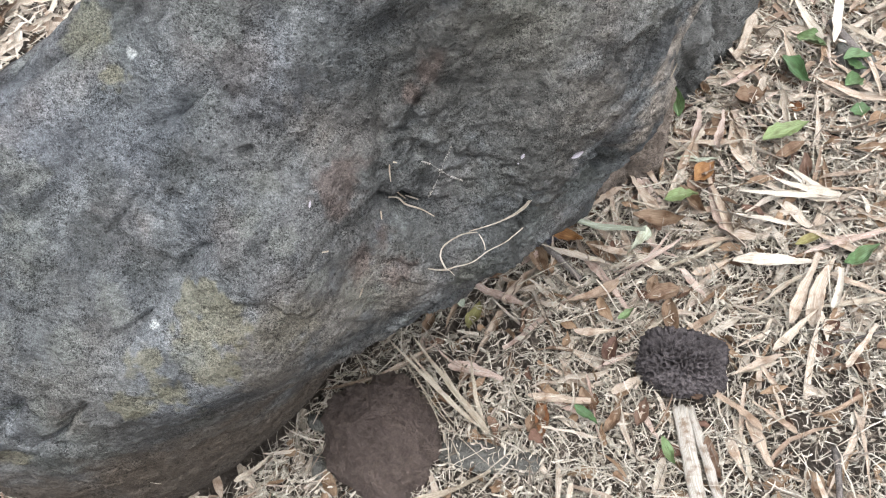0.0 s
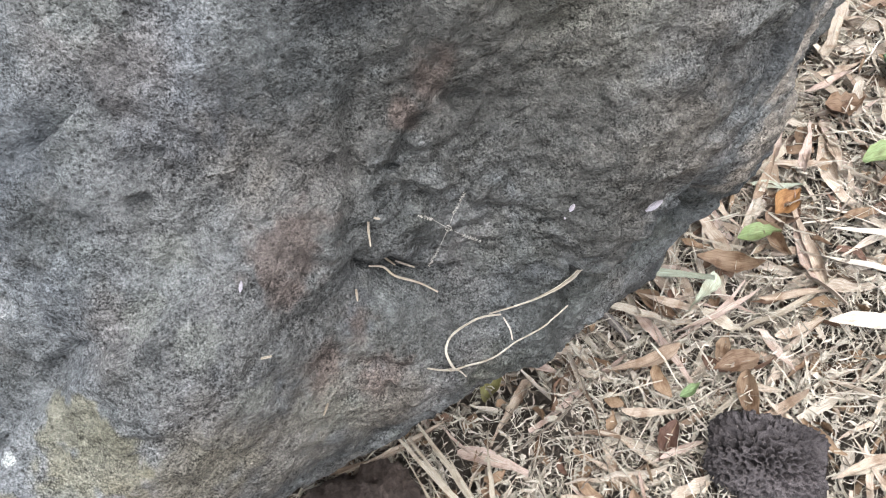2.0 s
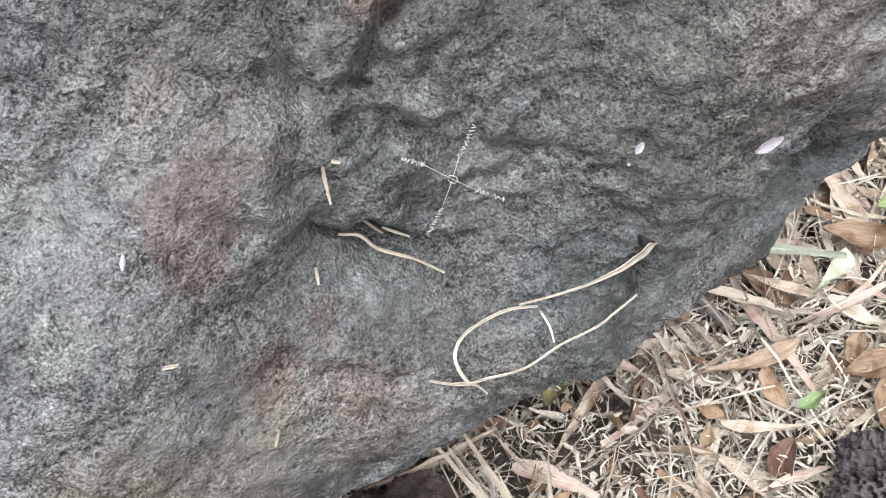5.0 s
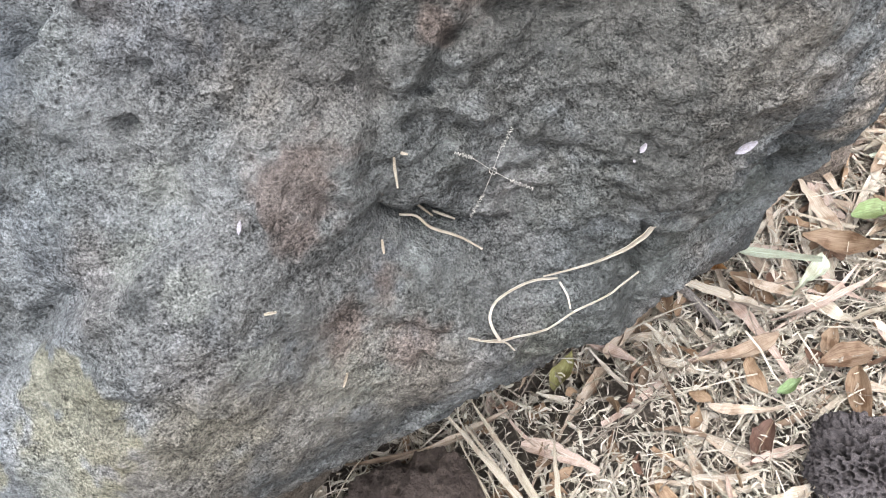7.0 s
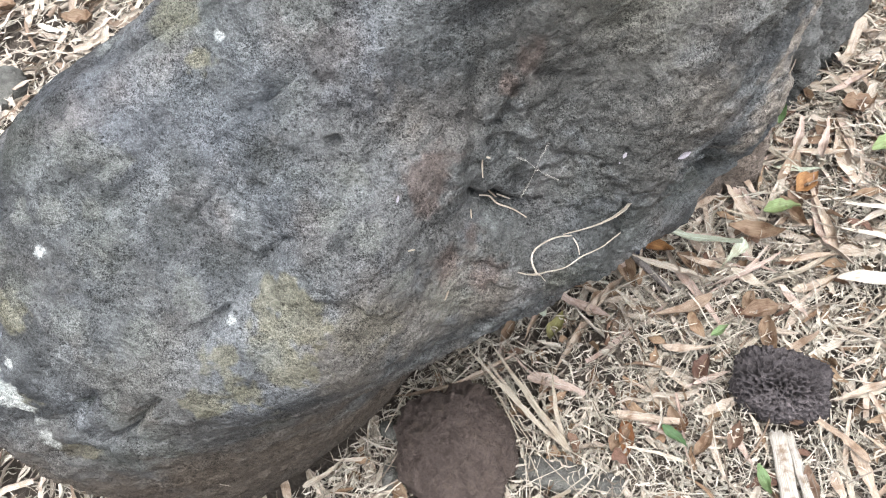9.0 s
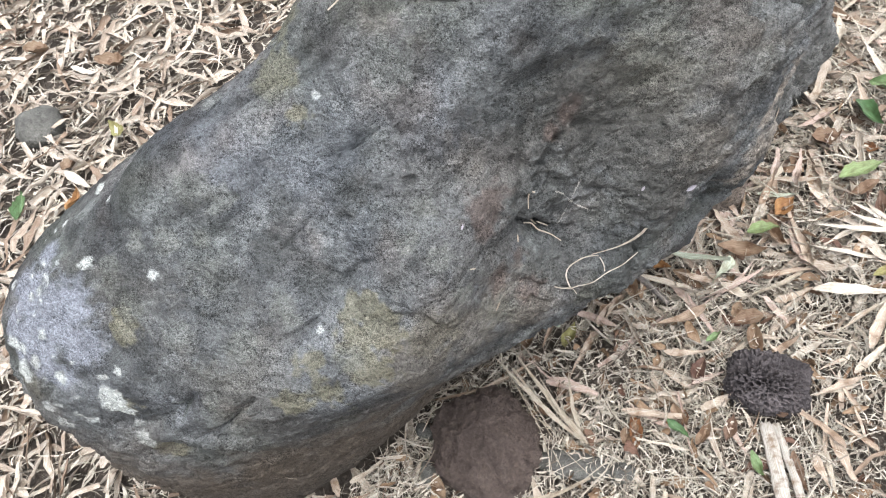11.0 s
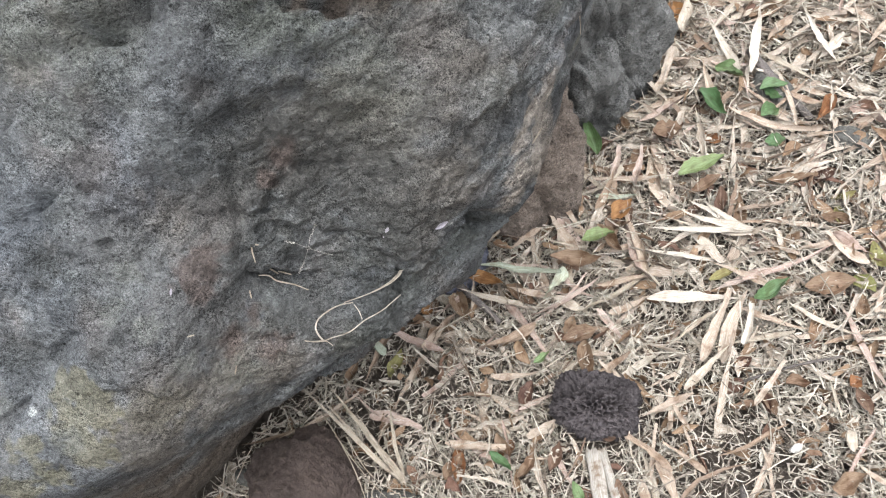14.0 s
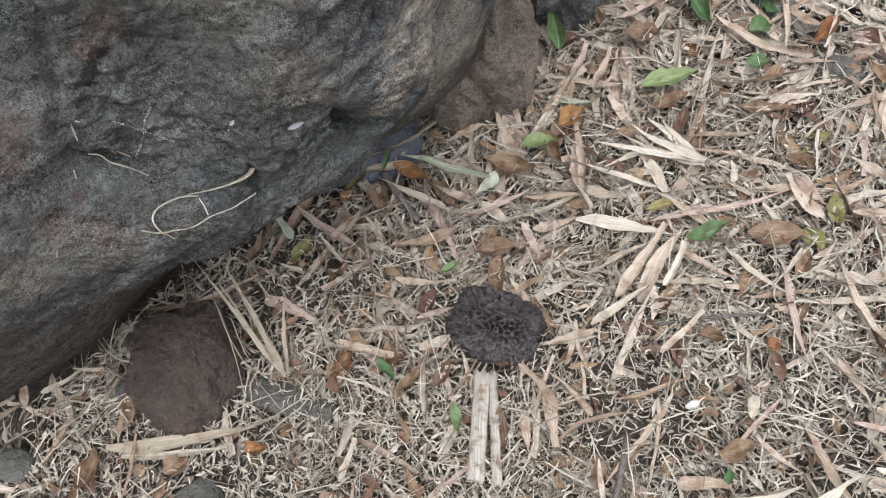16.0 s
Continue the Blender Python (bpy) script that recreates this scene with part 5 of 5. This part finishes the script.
strewn("leaf_litter", 26000, around, (0.05, 0.14), (0.005, 0.013), 0.020, LITTER, "dry bamboo leaves thinning out over the soil", "leaf litter", 9, curve=0.4, stations=4, taper=0.5, crinkle=0.08)
strewn("grass_chaff", 36000, around, (0.02, 0.07), (0.003, 0.009), 0.018, CHAFF, "dry chaff thinning out over the soil", "dry grass", 12, curve=0.8, stations=3, taper=0.5, crinkle=0.2)
strewn("grass_chaff", 140000, in_front, (0.006, 0.023), (0.0008, 0.0027), 0.025, CHAFF, "short curled dry grass cuttings", "dry grass", 1, curve=1.0, stations=4, crinkle=0.6)
strewn("torn_leaves", 15000, in_front, (0.008, 0.026), (0.002, 0.006), 0.020, CHAFF, "small torn bits of dry leaf", "leaf litter", 6, curve=0.8, rows=3, taper=0.6, fold=0.9)
strewn("grass_chaff", 38000, behind, (0.012, 0.055), (0.0012, 0.0042), 0.020, CHAFF, "short curled dry grass cuttings", "dry grass", 2, curve=1.0, stations=4)
strewn("grass_stems", 15000, in_front, (0.03, 0.12), (0.0006, 0.0018), 0.029, CHAFF, "thin dry grass stems lying about", "dry grass", 3, taper=0.2, curve=0.5, stations=6, crinkle=0.10)
strewn("leaf_litter", 9500, behind, (0.04, 0.12), (0.005, 0.013), 0.026, LITTER, "dry tan bamboo leaves behind the boulder", "leaf litter", 4, curve=0.35, rows=3, stations=7, taper=0.6, fold=0.6, crinkle=0.05)
strewn("leaf_litter", 15000, lambda r, n: (lambda q: q[(r.uniform(0, 1, len(q)) < 0.10 + np.clip(q[:, 1] - 0.35, 0, 0.6) * 1.1)])(in_front(r, n)), (0.035, 0.11), (0.004, 0.012), 0.024, LITTER, "dry tan bamboo leaves strewn on the ground", "leaf litter", 5, curve=0.35, rows=3, stations=7, taper=0.6, fold=0.6, crinkle=0.05)
strewn("dead_leaves", 2800, in_front, (0.012, 0.045), (0.006, 0.013), 0.026, DEAD, "dark brown curled bits of dead leaf", "leaf litter", 8, curve=0.8, rows=3, stations=6, taper=0.8, fold=0.7, crinkle=0.2)


# ---- small things on the ground ----
def rod(line, radius, sides=7, seed=0, taper=1.0, rough=0.12):
    """A round rod along a line of points: points and faces, with its ends closed."""
    line = np.array(line, float)
    n = len(line)
    way = np.gradient(line, axis=0)
    way /= np.linalg.norm(way, axis=1)[:, None]
    side = np.cross(way, (0.1, 0.2, 1.0))
    side /= np.linalg.norm(side, axis=1)[:, None]
    up = np.cross(side, way)
    rng = np.random.RandomState(seed)
    turn = np.linspace(0, 2 * math.pi, sides, endpoint=False)
    r = radius * np.linspace(1, taper, n)[:, None] * (1 + rough * rng.uniform(-1, 1, (n, sides)))
    v = line[:, None] + r[..., None] * (np.cos(turn)[None, :, None] * side[:, None] + np.sin(turn)[None, :, None] * up[:, None])
    i = np.arange(n * sides).reshape(n, sides)
    f = np.stack([i[:-1], i[1:], np.roll(i[1:], -1, 1), np.roll(i[:-1], -1, 1)], -1).reshape(-1, 4)
    v = np.concatenate([v.reshape(-1, 3), line[:1], line[-1:]])
    a, b = n * sides, n * sides + 1
    ends = np.array([(i[0, k], i[0, (k + 1) % sides], i[0, (k + 2) % sides], a) for k in range(0, sides - 1, 2)] + [(b, i[-1, (k + 2) % sides], i[-1, (k + 1) % sides], i[-1, k]) for k in range(0, sides - 1, 2)])
    return v, np.concatenate([f, ends])


def smooth_line(points, steps=6):
    """A soft curve through the points."""
    p = np.array(points, float)
    q = np.concatenate([p[:1] * 2 - p[1:2], p, p[-1:] * 2 - p[-2:-1]])
    out = []
    for k in range(len(p) - 1):
        a, b, c, d = q[k:k + 4]
        for t in np.arange(steps) / steps:
            out.append(0.5 * (2 * b + (c - a) * t + (2 * a - 5 * b + 4 * c - d) * t * t + (3 * b - a - 3 * c + d) * t**3))
    return np.array(out + [p[-1]])


def twig(points, radius, label, seed, skin=None):
    line = smooth_line(points, 5)
    v, f = rod(line, radius, 8, seed, 0.75, 0.18)
    o = line[0] * (1, 1, 0)
    ob = tagged(new("twig", mesh_of("twig", v - o, f, skin or BARK)), label, "twig", "twigs")
    ob.location = o


twig([(-0.032, 0.540, 0.016), (-0.008, 0.516, 0.013), (0.016, 0.492, 0.008)], 0.0042, "thick grey-brown stick in the litter", 1)
twig([(0.247, 0.306, 0.010), (0.246, 0.280, 0.012), (0.240, 0.235, 0.008)], 0.0035, "dark short twig in the dry grass", 2)
twig([(0.262, 0.411, 0.012), (0.310, 0.424, 0.015), (0.358, 0.434, 0.012)], 0.0016, "thin brown twig lying on dry grass", 3)
twig([(0.340, 1.030, 0.014), (0.440, 1.045, 0.016), (0.560, 1.026, 0.012)], 0.0060, "long bleached stick across the litter", 4, CANE)
twig([(0.330, 0.860, 0.010), (0.352, 0.805, 0.012), (0.385, 0.745, 0.006)], 0.0060, "dark rotten stick in the leaves", 5)

# pale withered stems leaning over the clod and the stones beside it
for seed, points in enumerate((((-0.161, 0.374, 0.052), (-0.128, 0.330, 0.050), (-0.100, 0.300, 0.030), (-0.060, 0.268, 0.014)), ((-0.150, 0.360, 0.050), (-0.124, 0.318, 0.040), (-0.112, 0.285, 0.020), (-0.108, 0.262, 0.010)),
                               ((-0.136, 0.352, 0.046), (-0.112, 0.318, 0.034), (-0.085, 0.300, 0.020)), ((-0.252, 0.312, 0.030), (-0.236, 0.352, 0.034), (-0.215, 0.385, 0.020)), ((-0.110, 0.300, 0.022), (-0.098, 0.272, 0.026), (-0.102, 0.248, 0.012)))):
    line = smooth_line(points, 6)
    v, f = rod(line, 0.00055, 6, 40 + seed, 0.6, 0.15)
    o = line[-1] * (1, 1, 0)
    stem = tagged(new("withered_grass", mesh_of("withered_grass", v - o, f, SKIN["straw"])), "thin withered pale stem leaning on the clod", "grass", "withered stems")
    lay_across(stem.data, np.zeros((len(v), 3)))
    stem.location = o

# a split cane, open along one side
cane = tagged(new("split_cane"), "grey split piece of cane on dry grass", "cane")
cane.location = (0.110, 0.343, 0.0)
for name, x, turn, width, label in (("half", 0.0, 0.0, 0.016, "broad grey half of the cane"), ("splinter", 0.0095, 9.0, 0.010, "narrow pale splinter")):
    s, k = np.meshgrid(np.linspace(0, 1, 9), np.linspace(-1, 1, 9), indexing="ij")
    arc = k * 1.25
    hx = 0.5 * width * np.sin(arc) * (1 - 0.25 * (name == "splinter") * (1 - s))
    hz = 0.5 * width * np.cos(arc) * 0.55
    y = -0.10 * s + 0.002 * np.sin(9 * k)
    outer = np.stack([hx + x + 0.11 * s + 0.010 * s * (name == "splinter") - 0.099 * s + 0.0006 * np.sin(31 * s + k), y, hz + 0.012], -1).reshape(-1, 3)
    inner = outer - (0, 0, 0.0016)
    i = np.arange(81).reshape(9, 9)
    f = np.stack([i[:-1, :-1], i[1:, :-1], i[1:, 1:], i[:-1, 1:]], -1).reshape(-1, 4)
    rim = np.r_[i[0, :], i[1:, -1], i[-1, -2::-1], i[-2:0:-1, 0]]
    walls = np.stack([rim, np.roll(rim, -1), np.roll(rim, -1) + 81, rim + 81], -1)
    p = part(name, np.concatenate([outer, inner]), np.concatenate([f, f[:, ::-1] + 81, walls]), CANE, cane, label)
    lay_across(p.data, np.tile(np.stack([s * 0.4, k * 2, 0 * s], -1).reshape(-1, 3), (2, 1)))

lump("bark_chip", (0.351, 0.347, 0.012), (0.006, 0.011, 0.002), 16, SKIN["straw"], "pale yellow chip of wood in the grass", "wood chip", 0.25, 0.6, -8, 91)
lump("shell_chip", (0.300, 0.341, 0.012), (0.007, 0.004, 0.002), 16, SILK, "small white flake among dry grass", "flake", 0.35, 0.6, 30, 92)


# ---- straws, silk and petals on the boulder ----
skin_radius = np.linalg.norm(grown - CORE, axis=1)


def settled(line, up, keep=0.5, stiff=False):
    """Lays a line on the uneven skin of the boulder, bridging its pits; a stiff one rests on the high spots alone."""
    line = np.asarray(line, float)
    box = np.flatnonzero(((site > line.min(0) - 0.012) & (site < line.max(0) + 0.012)).all(1))
    d = line - CORE
    d /= np.linalg.norm(d, axis=1)[:, None]
    rise = np.array([np.percentile(skin_radius[box][np.argsort(-(U[box] @ q))[:14]], 85) for q in d])
    high = np.array([rise[max(0, k - 2):k + 3].max() for k in range(len(rise))])
    rise = keep * high + (1 - keep) * rise
    rise = np.maximum(np.convolve(np.pad(rise, 5, "edge"), np.ones(11) / 11, "valid") + 0.0006, rise - 0.0004)
    if stiff:
        chord = np.linspace(rise[0], rise[-1], len(rise))
        rise = chord + min(0.004, max(0.0, (rise - chord).max()))
    return CORE + (rise + 0.3 * up)[:, None] * d


def ribbon(line, widths, thick=0.0004):
    """A flat strap along a line on the boulder, with a little thickness."""
    line = np.asarray(line)
    out = line - CORE
    out /= np.linalg.norm(out, axis=1)[:, None]
    way = np.gradient(line, axis=0)
    side = np.cross(out, way)
    side /= np.linalg.norm(side, axis=1)[:, None]
    w = np.interp(np.linspace(0, 1, len(line)), np.linspace(0, 1, len(widths)), widths)[:, None] / 2
    top = np.stack([line - side * w, line + out * w * 0.3, line + side * w], 1)
    low = top - out[:, None] * thick
    n = len(line)
    i = np.arange(n * 3).reshape(n, 3)
    f = np.stack([i[:-1, :-1], i[1:, :-1], i[1:, 1:], i[:-1, 1:]], -1).reshape(-1, 4)
    rim = np.r_[i[:, 0], i[-1, 1:], i[-2::-1, 2], i[0, 1:2]]
    walls = np.stack([rim, np.roll(rim, -1), np.roll(rim, -1) + 3 * n, rim + 3 * n], -1)
    across = np.tile(np.stack([np.repeat(np.linspace(0, 1, n), 3), np.tile([-2.0, 0.0, 2.0], n), np.zeros(3 * n)], -1), (2, 1))
    return np.concatenate([top.reshape(-1, 3), low.reshape(-1, 3)]), np.concatenate([f, f[:, ::-1] + 3 * n, walls]), across


def strap(name, points, widths, material, parent, up=0.003, label="", steps=6, stiff=False):
    v, f, across = ribbon(settled(smooth_line(points, steps), up, stiff=stiff), widths)
    if parent is None:
        ob = new(name, mesh_of(name, v - v[0], f, material))
        ob.location = v[0]
    else:
        ob = part(name, v - np.array(parent.location), f, material, parent, label)
    lay_across(ob.data, across)
    return ob


loop = tagged(new("dry_grass_stalk"), "dry pale grass stalk looped on the boulder", "straw")
loop.location = (-0.082, 0.338, 0.288)
strap("stem", [(-0.062, 0.369, 0.297), (-0.068, 0.365, 0.300), (-0.075, 0.360, 0.302), (-0.083, 0.353, 0.303), (-0.086, 0.348, 0.301), (-0.085, 0.344, 0.297), (-0.082, 0.340, 0.290)], (0.0008, 0.0012, 0.0012, 0.0013), SKIN["white"], loop, 0.004)
strap("blade", [(-0.067, 0.367, 0.301), (-0.050, 0.378, 0.298), (-0.036, 0.384, 0.299), (-0.030, 0.387, 0.302), (-0.027, 0.390, 0.307)], (0.0006, 0.0009, 0.0022, 0.0036, 0.0032), SKIN["white"], loop, 0.004, "broad dry blade tip")
strap("stem", [(-0.082, 0.340, 0.290), (-0.076, 0.346, 0.288), (-0.067, 0.354, 0.284), (-0.058, 0.365, 0.285), (-0.045, 0.372, 0.283), (-0.029, 0.380, 0.282)], (0.0012, 0.0009, 0.0009, 0.0008), SKIN["white"], loop, 0.004)
strap("side_shoot", [(-0.062, 0.369, 0.297), (-0.060, 0.367, 0.292), (-0.059, 0.364, 0.286)], (0.0008, 0.0008, 0.0007), SKIN["white"], loop, 0.004)
strap("rootlet", [(-0.082, 0.340, 0.290), (-0.087, 0.336, 0.292), (-0.093, 0.334, 0.296)], (0.0022, 0.0010, 0.0008), SKIN["white"], loop, 0.004)
strap("rootlet", [(-0.082, 0.340, 0.290), (-0.080, 0.341, 0.287), (-0.077, 0.339, 0.281)], (0.0008, 0.0005), SKIN["white"], loop, 0.004)


def straw_bit(*points):
    tagged(strap("straw_bit", points, (0.0009, 0.0012, 0.0007), SKIN["straw"], None, 0.0035, steps=4, stiff=True), "thin dry straw lying on the boulder", "straw", "straws on the boulder")


straw_bit((-0.115, 0.361, 0.346), (-0.110, 0.366, 0.341), (-0.106, 0.366, 0.334), (-0.099, 0.367, 0.328), (-0.094, 0.366, 0.324), (-0.087, 0.364, 0.317))
straw_bit((-0.111, 0.366, 0.342), (-0.105, 0.366, 0.333))
straw_bit((-0.105, 0.368, 0.335), (-0.097, 0.370, 0.329))
straw_bit((-0.110, 0.371, 0.374), (-0.111, 0.370, 0.369), (-0.112, 0.369, 0.360))
straw_bit((-0.120, 0.354, 0.345), (-0.120, 0.351, 0.340))
straw_bit((-0.108, 0.373, 0.374), (-0.106, 0.374, 0.372))
straw_bit((-0.151, 0.307, 0.361), (-0.147, 0.311, 0.359))
straw_bit((-0.134, 0.311, 0.315), (-0.137, 0.305, 0.309))
straw_bit((0.003, 0.464, 0.553), (0.003, 0.458, 0.538), (0.001, 0.453, 0.527))
straw_bit((-0.051, 0.476, 0.615), (-0.054, 0.467, 0.604))
straw_bit((0.012, 0.500, 0.598), (0.012, 0.490, 0.586), (0.008, 0.482, 0.581), (0.002, 0.480, 0.585))
straw_bit((0.112, 0.626, 0.486), (0.119, 0.628, 0.471), (0.121, 0.615, 0.460))
straw_bit((0.139, 0.669, 0.445), (0.122, 0.626, 0.464), (0.108, 0.594, 0.480))
straw_bit((0.141, 0.668, 0.440), (0.143, 0.662, 0.428), (0.145, 0.661, 0.418))
straw_bit((0.120, 0.580, 0.371), (0.124, 0.608, 0.329), (0.120, 0.610, 0.307))
straw_bit((-0.236, 0.419, 0.515), (-0.227, 0.423, 0.520))
straw_bit((-0.357, 0.224, 0.125), (-0.340, 0.229, 0.132))
straw_bit((0.103, 0.559, 0.471), (0.097, 0.546, 0.473), (0.096, 0.540, 0.471))
straw_bit((0.092, 0.480, 0.342), (0.084, 0.461, 0.348))
straw_bit((0.088, 0.573, 0.510), (0.085, 0.566, 0.512))

web = tagged(new("spider_web"), "white zigzag silk cross on the boulder", "spider web")
middle = settled(np.array([(-0.083, 0.388, 0.345), (-0.082, 0.388, 0.345)]), 0.004)[0]
web.location = middle
ARMS = [
    ((-0.080, 0.391, 0.352), (-0.074, 0.396, 0.359)),
    ((-0.089, 0.387, 0.356), (-0.094, 0.386, 0.360)),
    ((-0.077, 0.388, 0.338), (-0.069, 0.388, 0.332)),
    ((-0.087, 0.382, 0.337), (-0.092, 0.375, 0.331)),
]
zag = random.Random(2)
for start, end in ARMS:
    a, b = settled(np.array([start, end]), 0.004)
    out = (a - CORE) / np.linalg.norm(a - CORE)
    side = np.cross(out, b - a)
    side /= np.linalg.norm(side)
    way = (b - a) / np.linalg.norm(b - a)
    v, f = rod([a + (b - a) * k / 26 + side * zag.uniform(0.0004, 0.0009) * (-1) ** k + way * zag.uniform(-0.0004, 0.0004) for k in range(27)], 0.00015, 5, 1, 1.0, 0.0)
    part("silk_zigzag", v - middle, f, SILK, web)
    v, f = rod(np.linspace(a, middle, 4), 0.00008, 4, 1, 1.0, 0.0)
    part("thread", v - middle, f, SILK, web)
v, f = rod([middle + 0.0016 * np.array((math.cos(0.7 * k), 0.3 * math.sin(0.7 * k), math.sin(0.7 * k))) for k in range(10)], 0.00010, 5, 1, 1.0, 0.0)
part("silk_ring", v - middle, f, SILK, web)

SCRAPS = [
    ((-0.030, 0.398, 0.342), (-0.026, 0.399, 0.345), 0.0026),
    ((0.006, 0.401, 0.336), (0.018, 0.405, 0.336), 0.0038),
    ((-0.155, 0.326, 0.386), (-0.154, 0.330, 0.389), 0.0017),
    ((-0.034, 0.398, 0.338), (-0.033, 0.398, 0.338), 0.0012),
]
for (start, end, width), name, label in zip(SCRAPS, ("petal", "feather", "fluff", "petal"), ("lilac-white petal stuck on the boulder", "small bluish-white feather scrap on the boulder", "white wisp of fluff on the boulder", "tiny pale petal on the boulder")):
    a, b = np.array(start), np.array(end)
    tagged(strap(name, [a, 0.5 * (a + b), b], (0.2 * width, width, 0.9 * width, 0.3 * width), PETAL, None, 0.004, steps=4), label, name)
